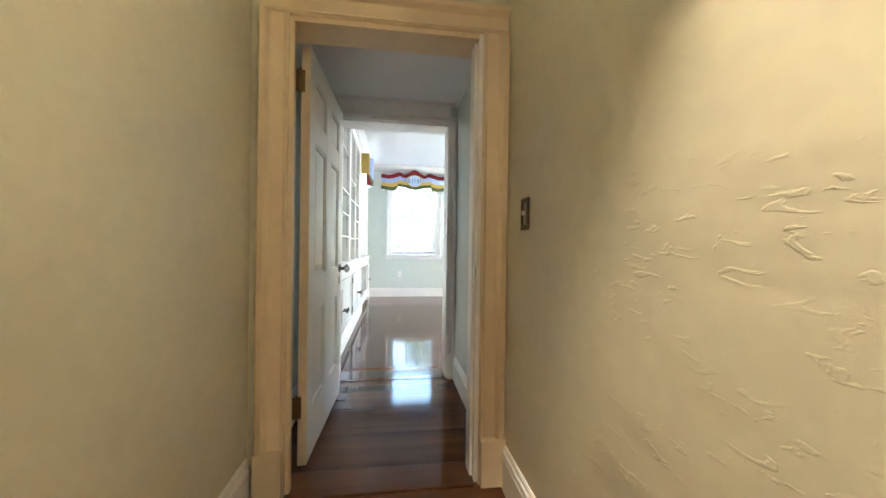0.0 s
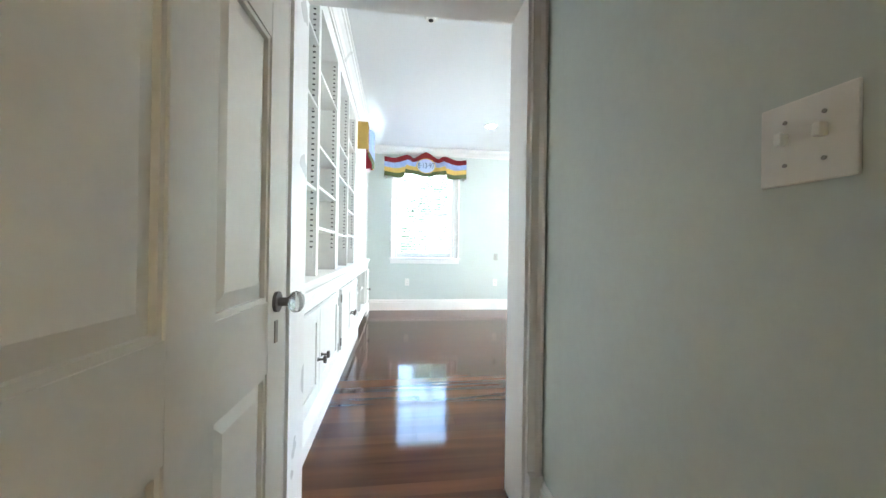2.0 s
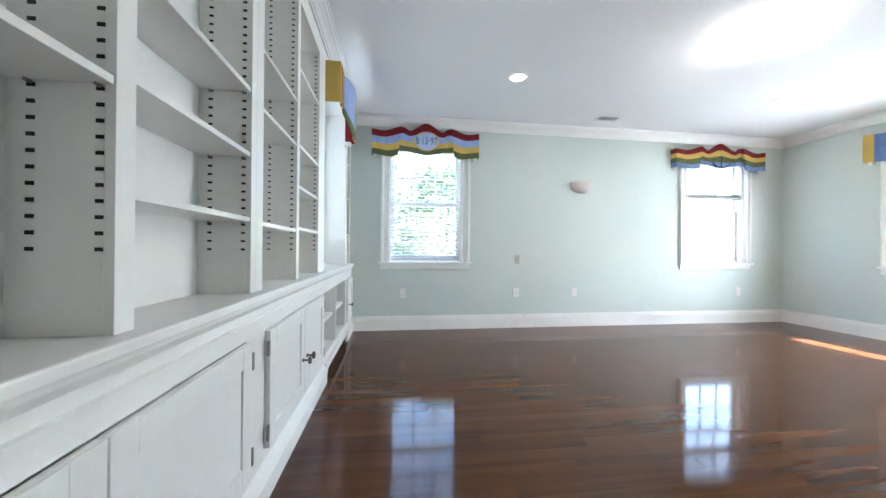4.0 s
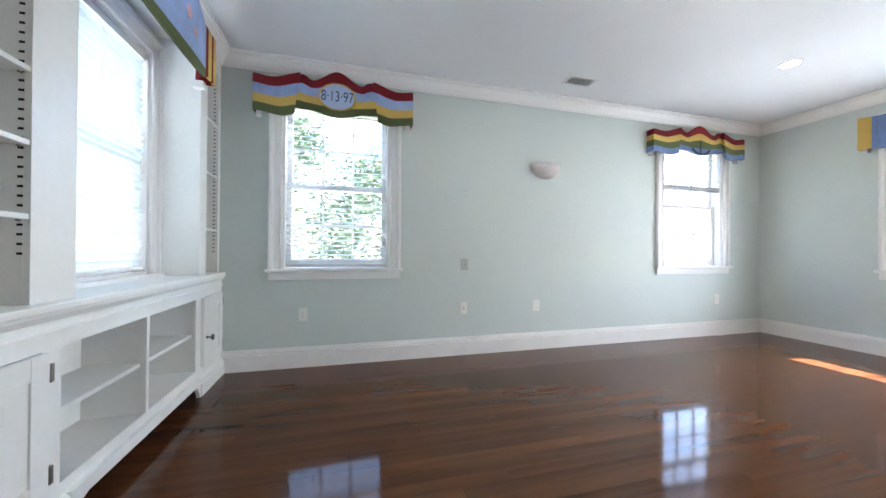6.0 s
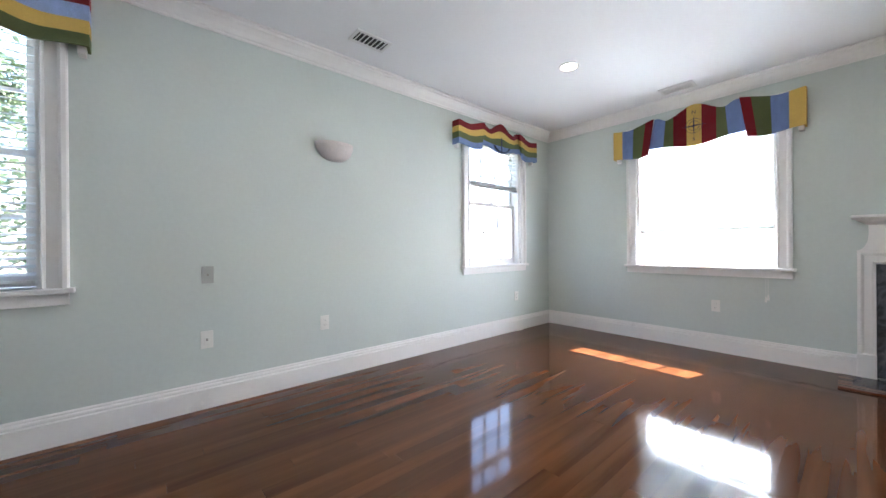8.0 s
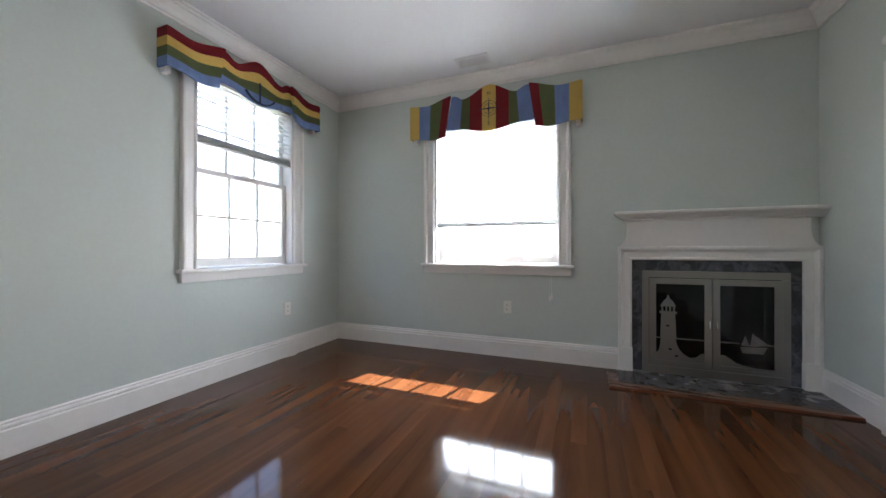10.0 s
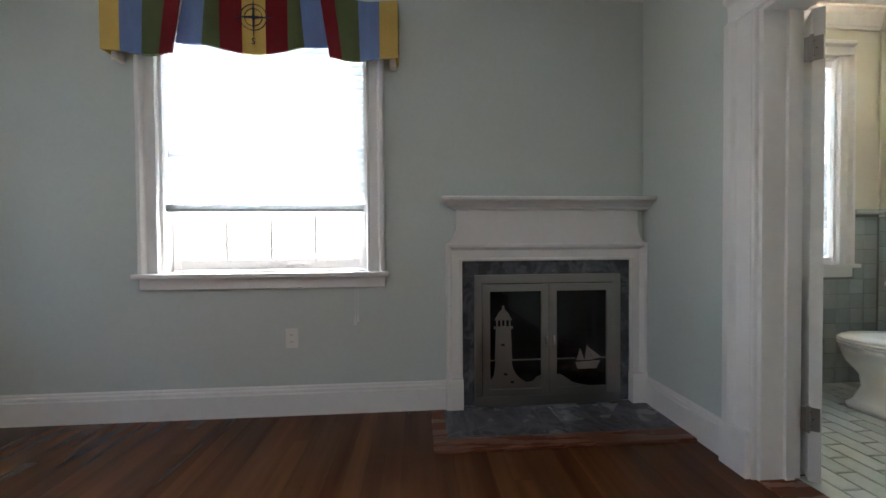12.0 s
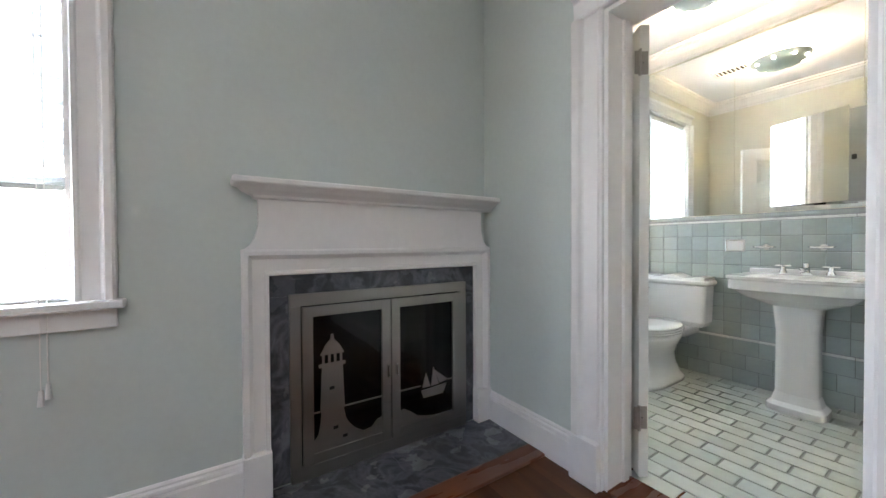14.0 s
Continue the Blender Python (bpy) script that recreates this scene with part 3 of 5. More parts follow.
def leaf(name, loc, rot, w, h, label, knob_x, edge_paint, hinge_metal):
    """A six-panel door; hinge at its own origin, the leaf along +x, y across."""
    d = thing(name, loc, label, "door", rot=rot)
    t = 0.040
    xs = [0.0, 0.10, w / 2 - 0.065, w / 2 + 0.060, w - 0.112, w]
    zs = [0.02, 0.25, 0.712, 0.885, 1.52, 1.63, h - 0.11, h]
    for nm, a, b in (("stile", xs[0], xs[1]), ("stile", xs[2], xs[3]), ("stile", xs[4], xs[5])):
        part(nm, B(a, b, 0, t, 0.02, h, 0.0015), DOORPAINT, d)
    for a, b in ((zs[0], zs[1]), (zs[2], zs[3]), (zs[4], zs[5]), (zs[6], zs[7])):
        for p, q in ((xs[1], xs[2]), (xs[3], xs[4])):
            part("rail", B(p, q, 0.0008, t - 0.0008, a, b), DOORPAINT, d)
    for a, b in ((zs[1], zs[2]), (zs[3], zs[4]), (zs[5], zs[6])):
        for p, q in ((xs[1], xs[2]), (xs[3], xs[4])):
            bm = bmesh.new()
            box(bm, p, q, t / 2 - 0.004, t / 2 + 0.004, a, b)
            for s in (-1, 1):
                m = 0.012
                fl = [(p, a), (q, a), (q, b), (p, b)]
                mid = t / 2 + s * 0.0042
                out = t / 2 + s * 0.0130
                inn = [(p + 0.045, a + 0.045), (q - 0.045, a + 0.045), (q - 0.045, b - 0.045), (p + 0.045, b - 0.045)]
                low = [(p + m, a + m), (q - m, a + m), (q - m, b - m), (p + m, b - m)]
                loft(bm, [[(x, mid - s * 0.003, z) for x, z in low], [(x, mid, z) for x, z in low], [(x, out, z) for x, z in inn]])
                for (ax, az), (bx, bz) in zip(fl, fl[1:] + fl[:1]):
                    lo = (min(ax, bx), min(az, bz))
                    hi = (max(ax, bx), max(az, bz))
                    e = 0.011
                    y0, y1 = sorted((t / 2 + s * 0.004, t / 2 + s * 0.015))
                    if ax == bx:
                        cx = ax + (e if ax == p else -e)
                        box(bm, min(ax, cx), max(ax, cx), y0, y1, lo[1], hi[1])
                    else:
                        cz = az + (e if az == a else -e)
                        box(bm, lo[0] + e, hi[0] - e, y0, y1, min(az, cz), max(az, cz))
            part("panel", bm, DOORPAINT, d)
    part("hinge_edge", B(-0.002, 0.0, 0.0006, t - 0.0006, 0.02, h), edge_paint, d, "painted hinge edge of the door")
    for z in (0.285, 1.835 * h / 2.0):
        hg = part("hinge", B(-0.0045, -0.002, 0.024 if hinge_metal is BRASS else 0.006, t + 0.002, z - 0.05, z + 0.05, 0.0008), hinge_metal, d, "worn metal butt hinge")
        part("hinge_leaf", B(-0.012, -0.0095, t + 0.004, t + 0.026, z - 0.05, z + 0.05, 0.0008), hinge_metal, hg)
        part("hinge_pin", C((-0.011, t + 0.003, z), 0.0065, 0.112, "z", 12), hinge_metal, hg)
        for k in (-0.03, 0.0, 0.03):
            part("screw", C((-0.005, 0.031 + 0.004 * (1 if k else -1), z + k), 0.0035, 0.002, "x", 8), PEWTER, hg)
    for s, y in ((-1, 0), (1, t)):
        rose = part("rose", C((knob_x, y + s * 0.004, 0.878), 0.026, 0.008, "y", 20), PEWTER, d)
        part("neck", C((knob_x, y + s * 0.022, 0.878), 0.011, 0.03, "y", 12), PEWTER, rose)
        bm = ball(bmesh.new(), (knob_x, y + s * 0.05, 0.878), 0.028, 1, 0.75, 1, 12)
        part("knob", bm, CRYSTAL, rose, "faceted clear glass knob")
        part("keyhole_plate", B(knob_x - 0.009, knob_x + 0.009, min(y, y + s * 0.003), max(y, y + s * 0.003), 0.775, 0.83), STEEL, d)
    return d


# PEACH on the hinge edge colours in the warm lamp light falling on it
leaf("hinged_door", (-0.313, 1.738, 0), 88.0, 0.815, 1.935, "white painted six-panel door standing open in passage", 0.752, PEACH, BRASS)


# ---- windows ----
def window(name, loc, rot, w, muntins, label, wall_t=0.18, apron=True):
    """A double-hung sash window; own x along the wall, own y outwards, centred on the opening."""
    o = thing(name, loc, label, "window", kind="structure", rot=rot)
    ORIGIN[o] = Vector((0, 0, 0))
    h = w / 2
    lo, hi = W_LO, W_HI
    casing(o, -h, h, lo, hi, 0, -1, 0.108, plinth=False)
    part("window_sill", B(-h - 0.13, h + 0.13, -0.06, 0.06, lo - 0.028, lo, 0.006), TRIM, o)
    part("apron", B(-h - 0.108, h + 0.108, -0.024, -0.001, lo - 0.095, lo - 0.028, 0.004), TRIM, o)
    part("window_frame", B(-h, -h + 0.018, 0, wall_t, lo, hi), TRIM, o)
    part("window_frame", B(h - 0.018, h, 0, wall_t, lo, hi), TRIM, o)
    part("window_frame", B(-h + 0.018, h - 0.018, 0, wall_t, hi - 0.018, hi), TRIM, o)
    part("outer_sill", B(-h, h, 0.062, wall_t + 0.04, lo - 0.02, lo + 0.006), TRIM, o)
    mid = 1.61
    for nm, z0, z1, y in (("lower_sash", lo + 0.01, mid + 0.02, 0.075), ("upper_sash", mid - 0.02, hi - 0.018, 0.112)):
        a = h - 0.02
        s = part(nm, B(-a, -a + 0.045, y, y + 0.034, z0, z1, 0.003), TRIM, o)
        part("sash_stile", B(a - 0.045, a, y, y + 0.034, z0, z1, 0.003), TRIM, s)
        zb = z0 + (0.065 if nm == "lower_sash" else 0.04)
        zt = z1 - (0.04 if nm == "lower_sash" else 0.05)
        part("sash_rail", B(-a + 0.045, a - 0.045, y + 0.001, y + 0.033, z0, zb), TRIM, s)
        part("sash_rail", B(-a + 0.045, a - 0.045, y + 0.001, y + 0.033, zt, z1), TRIM, s)
        gx = [-a + 0.045 + (2 * a - 0.09) * i / muntins for i in range(muntins + 1)]
        gz = [zb, (zb + zt) / 2, zt]
        for x in gx[1:-1]:
            part("muntin", B(x - 0.009, x + 0.009, y + 0.006, y + 0.028, zb, zt), TRIM, s)
        for i in range(muntins):
            part("muntin", B(gx[i] + 0.009, gx[i + 1] - 0.009, y + 0.007, y + 0.027, gz[1] - 0.009, gz[1] + 0.009), TRIM, s)
        for i in range(muntins):
            for j in range(2):
                p = part("pane", B(gx[i], gx[i + 1], y + 0.016, y + 0.019, gz[j], gz[j + 1]), GLASS, s)
                p.visible_shadow = False
    lk = part("sash_lock", B(-0.03, 0.03, 0.06, 0.085, mid + 0.02, mid + 0.032, 0.004), STEEL, o)
    return o


def blind(loc, rot, w, z_low, tilt, label, wand=True, y=0.035, stack=0.0):
    """A horizontal slat blind hung in the window's reveal."""
    o = thing("window_blind", loc, label, "blind", rot=rot, group="window blinds")
    ORIGIN[o] = Vector((0, 0, 0))
    a = w / 2 - 0.022
    top = W_HI - 0.02
    part("head_rail", B(-a, a, y - 0.022, y + 0.022, top - 0.045, top, 0.003), PLASTIC, o)
    bm = bmesh.new()
    loft(bm, [[(x, u, zz) for u, zz in ((-0.024, -0.001), (0, 0.0035), (0.024, -0.001), (0.024, -0.003), (0, 0.0015), (-0.024, -0.003))] for x in (-a, a)])
    me = mesh_of("slat", bm, SLAT)
    z = top - 0.07
    i = 0
    while z > z_low + 0.03 + stack:
        s = new("slat", me)
        s.parent = o
        s.location = (0, y, z)
        s.rotation_euler = (radians(tilt + 2.5 * math.sin(i * 1.7)), radians(0.12 * math.sin(i * 2.3)), 0)
        z -= 0.0425
        i += 1
    if stack:
        for k in range(int(stack / 0.006)):
            s = new("slat", me)
            s.parent = o
            s.location = (0, y, z_low + 0.022 + k * 0.006)
    part("bottom_rail", B(-a, a, y - 0.022, y + 0.022, z_low, z_low + 0.018, 0.004), GREYPLASTIC if stack else PLASTIC, o)
    for x in (-a * 0.72, 0.0, a * 0.72):
        part("ladder_cord", B(x - 0.001, x + 0.001, y - 0.025, y - 0.0235, z_low, top - 0.045), PLASTIC, o)
    if wand:
        c = part("lift_cord", B(a - 0.05, a - 0.0475, y - 0.075, y - 0.0725, 0.60, top - 0.05), PLASTIC, o)
        part("tassel", C((a - 0.0488, y - 0.0738, 0.575), 0.009, 0.05, "z", 10, 0.005), PLASTIC, c)
        part("tassel", C((a - 0.032, y - 0.0738, 0.595), 0.009, 0.05, "z", 10, 0.005), PLASTIC, c)
        part("cord_loop", B(a - 0.034, a - 0.031, y - 0.075, y - 0.0725, 0.615, top - 0.05), PLASTIC, c)
    return o


window("window_1", (0.50, YN, 0), 0, 0.93, 3, "white six-over-six sash window facing leafy trees")
window("window_2", (4.70, YN, 0), 0, 0.93, 3, "white six-over-six sash window near room corner")
window("window_3", (XE, 5.644, 0), -90, 1.202, 4, "wide white eight-over-eight sash window in bright sun")
window("window_4", (XW, 6.455, 0), 90, 0.93, 3, "white sash window between built-in bookcases")
window("window_5", (BX1, 2.10, 0), -90, 0.80, 3, "white bathroom sash window", wall_t=0.15)
blind((0.50, YN, 0), 0, 0.93, 0.90, 17, "white slat blind lowered with open slats", wand=False)
blind((4.70, YN, 0), 0, 0.93, 1.80, 12, "white slat blind raised to upper sash", wand=False, stack=0.05)
blind((XE, 5.644, 0), -90, 1.202, 1.235, 83, "white slat blind lowered to lower sash with cord", stack=0.03)
blind((XW, 6.455, 0), 90, 0.93, 0.90, -60, "white slat blind lowered and half closed", wand=False)
blind((BX1, 2.10, 0), -90, 0.80, 0.90, 87, "white bathroom slat blind lowered", wand=False)


# ---- valances ----
def bump_at(s, c, r):
    u = abs(s - c) / r
    return 0.5 + 0.5 * math.cos(math.pi * u) if u < 1 else 0.0


def eased(s, knots):
    """A smooth run through (place, value) knots over half a valance, mirrored about its middle."""
    q = min(s, 1 - s)
    for (a, va), (b, vb) in zip(knots, knots[1:]):
        if q <= b:
            u = (q - a) / (b - a)
            return va + (vb - va) * u * u * (3 - 2 * u)
    return knots[-1][1]


def val_top(s):
    return eased(s, ((0, 0.085), (0.10, 0.066), (0.262, 0.126), (0.338, 0.080), (0.5, 0.185)))


def val_low(s):
    q = min(s, 1 - s)
    if q < FOLD:
        return eased(s, ((0, 0.010), (0.18, -0.022), (FOLD, -0.006)))
    return eased(s, ((FOLD, 0.066), (0.30, 0.058), (0.5, 0.012)))


def val_out(s):
    q = min(s, 1 - s)
    return 0.095 + (0.012 + 0.022 * bump_at(q, FOLD, 0.13) if q < FOLD else 0.0) + 0.010 * bump_at(q, 0.34, 0.06) + 0.006 * bump_at(q, 0.09, 0.07)


def val_lean(s):
    return 0.035 * (bump_at(s, FOLD, 0.15) - bump_at(s, 1 - FOLD, 0.15))


FOLD = 0.245


def valance(loc, rot, w, z0, z1, label, bands=None, columns=None, ends=None):
    """A shaped window cornice; bands run along it, columns across."""
    o = thing("window_valance", loc, label, "valance", rot=rot, group="painted window valances")
    ORIGIN[o] = Vector((0, 0, 0))
    SS = sorted(set([i / 64 for i in range(65)] + [0.2449, 0.2451, 0.7549, 0.7551]))

    def pt(s, v, back):
        lo = z0 + val_low(s)
        hi = z1 + val_top(s)
        return (-w / 2 + (s + val_lean(s) * (v - 0.2)) * w, -(val_out(s) - back), lo + (hi - lo) * v)

    def patch(ss, va, vb):
        bm = bmesh.new()
        loft(bm, [[pt(s, va, 0), pt(s, (va + vb) / 2, -0.002), pt(s, vb, 0), pt(s, vb, 0.014), pt(s, va, 0.014)] for s in ss])
        return bm
    if bands:
        for mtl, va, vb in bands:
            part("stripe", patch(SS, va, vb), mtl, o, smooth=False)
            for s in (0, 1):
                x = -w / 2 + s * w
                a, b = pt(s, va, 0)[2], pt(s, vb, 0)[2]
                part("return_stripe", B(x if s == 0 else x - 0.014, x + 0.014 if s == 0 else x, -val_out(s) + 0.014, -0.001, a, b), mtl, o)
    if columns:
        for mtl, sa, sb in columns:
            part("stripe", patch([sa] + [s for s in SS if sa < s < sb] + [sb], 0, 1), mtl, o)
        for s, mtl in ((0, ends), (1, ends)):
            x = -w / 2 + s * w
            part("return_board", B(x if s == 0 else x - 0.014, x + 0.014 if s == 0 else x, -val_out(s) + 0.014, -0.001, pt(s, 0, 0)[2], pt(s, 1, 0)[2]), mtl, o)
    for x in (-w / 2 + 0.035, w / 2 - 0.035):
        part("mounting_bracket", B(x - 0.018, x + 0.018, -0.06, -0.001, z0 - 0.022, z0 + 0.03, 0.004), TRIM, o)
    return o


v1 = valance((0.49, YN, 0), 0, 1.355, 2.200, 2.430, "shaped painted valance in red, blue, yellow, green stripes", bands=((GREEN, 0, 0.22), (YELLOW, 0.22, 0.46), (PALEBLUE, 0.46, 0.74), (RED, 0.74, 1.0)))
ov = part("medallion", lathe(bmesh.new(), [(0.0001, 0), (0.135, 0), (0.135, 0.008), (0.0001, 0.010)], (0, 0, 0), 40), mat("medallion_blue", (0.42, 0.52, 0.74), 0.75, var=0.08, scale=8), v1, "pale blue oval medallion")
ov.matrix_local = Matrix.Translation((0, -0.108, 2.385)) @ Matrix.Rotation(radians(90), 4, "X") @ Matrix.Diagonal((1.12, 0.86, 1, 1))
rope = bmesh.new()
for k in range(48):
    t = 2 * math.pi * k / 48
    ball(rope, (0.151 * math.cos(t), -0.114, 2.385 + 0.116 * math.sin(t)), 0.0085, 1.3, 0.6, 1.0, 8)
part("rope_border", rope, YELLOW, v1)
date = text_mesh("8·13·97", 0.115, 0.001)
dt = part("painted_date", date, BLUEINK, v1, "dark blue painted date")
dt.matrix_local = Matrix.Translation((0, -0.119, 2.385)) @ Matrix.Rotation(radians(90), 4, "X") @ Matrix.Diagonal((0.80, 1.15, 1, 1))

v2 = valance((4.70, YN, 0), 0, 1.43, 2.205, 2.385, "shaped painted valance in red, yellow, green, blue stripes with anchor", bands=((BLUE, 0, 0.24), (GREEN, 0.24, 0.50), (YELLOW, 0.50, 0.74), (RED, 0.74, 1.0)))
part("painted_anchor", B(-0.006, 0.006, -0.104, -0.0985, 2.235, 2.40), INK, v2)
arc = bmesh.new()
for k in range(9):
    t0, t1 = [math.pi * (1.18 + 0.64 * u / 9) for u in (k, k + 1)]
    plate(arc, [(0.16 * math.cos(t0), 2.37 + 0.14 * math.sin(t0)), (0.16 * math.cos(t1), 2.37 + 0.14 * math.sin(t1)), (0.172 * math.cos(t1), 2.37 + 0.152 * math.sin(t1)), (0.172 * math.cos(t0), 2.37 + 0.152 * math.sin(t0))], -0.114, -0.0985)
part("painted_anchor", arc, INK, v2)

seq = ((YELLOW, 0.0, 0.065), (BLUE, 0.065, 0.135), (GREEN, 0.135, 0.20), (RED, 0.20, 0.2449), (BLUE, 0.2451, 0.33), (GREEN, 0.33, 0.385), (RED, 0.385, 0.46), (YELLOW, 0.46, 0.54),
       (RED, 0.54, 0.615), (GREEN, 0.615, 0.67), (BLUE, 0.67, 0.7549), (RED, 0.7551, 0.80), (GREEN, 0.80, 0.865), (BLUE, 0.865, 0.935), (YELLOW, 0.935, 1.0))
v3 = valance((XE, 5.655, -0.032), -90, 1.63, 2.145, 2.40, "shaped painted valance in vertical stripes with compass", columns=seq, ends=YELLOW)
bm = bmesh.new()
for r in (0.075, 0.05):
    for k in range(24):
        t0, t1 = 2 * math.pi * k / 24, 2 * math.pi * (k + 1) / 24
        plate(bm, [((r - 0.003) * math.cos(t0), 2.36 + (r - 0.003) * math.sin(t0)), (r * math.cos(t0), 2.36 + r * math.sin(t0)), (r * math.cos(t1), 2.36 + r * math.sin(t1)), ((r - 0.003) * math.cos(t1), 2.36 + (r - 0.003) * math.sin(t1))], -0.103, -0.0985)
plate(bm, [(-0.006, 2.36), (0, 2.25), (0.006, 2.36), (0, 2.47)], -0.104, -0.0985)
plate(bm, [(-0.10, 2.36), (0, 2.353), (0.10, 2.36), (0, 2.367)], -0.1045, -0.099)
part("painted_compass", bm, INK, v3)
for ch, z in (("N", 2.497), ("S", 2.222)):
    q = part("painted_letter", text_mesh(ch, 0.05, 0.001), INK, v3)
    q.matrix_local = Matrix.Translation((0, -0.103, z)) @ Matrix.Rotation(radians(90), 4, "X")

# boxed valance in the bookcase recess
v4 = thing("window_valance", (-0.45, 6.36, 0), "boxed valance, yellow and red ends, blue and green arch", "valance", group="painted window valances")
for mtl, a, b in ((YELLOW, 5.79, 5.84), (RED, 5.84, 5.885), (YELLOW, 5.885, 5.94), (RED, 5.94, 5.985),
                  (RED, 6.745, 6.79), (YELLOW, 6.79, 6.85), (RED, 6.85, 6.885), (YELLOW, 6.885, 6.93)):
    part("stripe", B(-0.345, -0.33, a, b, 2.19, 2.51), mtl, v4)
part("return_board", B(-0.4485, -0.3455, 5.79, 5.805, 2.19, 2.51), YELLOW, v4, "mustard yellow end board")
part("return_board", B(-0.4485, -0.3455, 6.915, 6.93, 2.19, 2.51), RED, v4)
N4 = 20
for mtl, fa, fb, nm in ((GREEN, 0.0, 0.16, "green_border"), (PALEBLUE, 0.16, 1.0, "painted_sky")):
    loops = []
    for k in range(N4 + 1):
        s = k / N4
        y = 5.985 + 0.76 * s
        lo = 2.17 - 0.07 * math.sin(math.pi * s)
        hi = 2.49 + 0.05 * math.sin(math.pi * s)
        out = -0.33 + 0.045 * math.sin(math.pi * s)
        za, zb = lo + (hi - lo) * fa, lo + (hi - lo) * fb
        loops.append([(out, y, za), (out, y, zb), (out - 0.015, y, zb), (out - 0.015, y, za)])
    part(nm, loft(bmesh.new(), loops), mtl, v4)
for dy, dz, r4 in ((0.0, 0.0, 0.014), (0.09, -0.06, 0.010), (-0.12, 0.05, 0.009)):
    fl = bmesh.new()
    for k in range(6):
        t = k * math.pi / 3
        ball(fl, (-0.284, 6.36 + dy + 1.6 * r4 * math.cos(t), 2.36 + dz + 1.6 * r4 * math.sin(t)), r4, 0.25, 1, 1, 8)
    part("painted_flower", fl, PINK, v4)
part("mounting_bracket", B(-0.4485, -0.38, 6.85, 6.905, 2.145, 2.188), TRIM, v4)

# ---- built-in cabinets along the west wall ----
CT = 0.848                                             # counter top
CF = -0.43                                             # cabinet faces


def panel_door(parent, y0, y1, z0, z1, hinge_low, name="door"):
    d = part(name, B(CF, CF + 0.016, y0, y1, z0, z1, 0.002), CABINET, parent)
    m = 0.075
    for a, b, c, e in ((y0, y0 + m, z0, z1), (y1 - m, y1, z0, z1), (y0 + m, y1 - m, z0, z0 + m), (y0 + m, y1 - m, z1 - m, z1)):
        part("frame", B(CF + 0.0155, CF + 0.0235, a + 0.0005, b - 0.0005, c + 0.0005, e - 0.0005, 0.0015), CABINET, d)
    ky = (y1 - 0.045) if hinge_low else (y0 + 0.045)
    base = part("knob_plate", C((CF + 0.026, ky, 0.395), 0.011, 0.006, "x", 14), PEWTER, d)
    part("knob", C((CF + 0.05, ky, 0.395), 0.006, 0.046, "x", 10), PEWTER, base)
    part("knob_end", B(CF + 0.055, CF + 0.072, ky - 0.010, ky + 0.010, 0.375, 0.415, 0.005), PEWTER, base, "dark pewter turn latch")
    hy = y0 - 0.010 if hinge_low else y1 + 0.010
    for z in (z0 + 0.07, z1 - 0.07):
        part("hinge", B(CF + 0.014, CF + 0.026, hy - 0.008, hy + 0.008, z - 0.032, z + 0.032, 0.003), STEEL, d)
    return d


def base_unit(y0, y1, doors, label, foot0=True, foot1=True):
    u = thing("base_cabinet", (CF, (y0 + y1) / 2, 0), label, "cabinet", group="built-in base cabinets")
    part("back", B(XW + 0.001, XW + 0.012, y0, y1, 0.08, CT - 0.03), CABINET, u)
    part("side", B(XW + 0.012, CF - 0.018, y0, y0 + 0.018, 0.08, CT - 0.03), CABINET, u)
    part("side", B(XW + 0.012, CF - 0.018, y1 - 0.018, y1, 0.08, CT - 0.03), CABINET, u)
    part("bottom", B(XW + 0.012, CF - 0.018, y0 + 0.018, y1 - 0.018, 0.165, 0.185), CABINET, u)
    a, b = doors[0], doors[-1]
    part("face_stile", B(CF - 0.018, CF, y0, a - 0.003, 0.10, CT - 0.03), CABINET, u)
    part("face_stile", B(CF - 0.018, CF, b + 0.003, y1, 0.10, CT - 0.03), CABINET, u)
    part("face_rail", B(CF - 0.018, CF, a - 0.003, b + 0.003, 0.685, CT - 0.03), CABINET, u)
    part("face_rail", B(CF - 0.018, CF, a - 0.003, b + 0.003, 0.10, 0.19), CABINET, u)
    return u


a = base_unit(3.00, 4.36, (3.10, 3.62, 4.28), "cream white built-in base cabinet with two panelled doors")
panel_door(a, 3.10, 3.627, 0.193, 0.682, True)
panel_door(a, 3.633, 4.28, 0.193, 0.682, False)
b = base_unit(4.36, 5.67, (4.47, 5.05, 5.61), "cream white built-in base cabinet with two panelled doors")
panel_door(b, 4.47, 5.045, 0.193, 0.682, True)
panel_door(b, 5.051, 5.61, 0.193, 0.682, False)
c = base_unit(5.67, 6.95, (5.70, 6.29, 6.91), "cream white open base bookcase under the window")
part("divider", B(XW + 0.013, CF - 0.001, 6.28, 6.305, 0.185, 0.685), CABINET, c)
part("shelf", B(XW + 0.013, CF - 0.03, 5.69, 6.28, 0.425, 0.445), CABINET, c)
part("shelf", B(XW + 0.013, CF - 0.03, 6.305, 6.93, 0.425, 0.445), CABINET, c)
d = base_unit(6.95, YN, (7.00, 7.40), "narrow cream white base cabinet in room corner")
panel_door(d, 7.00, 7.40, 0.193, 0.682, False)

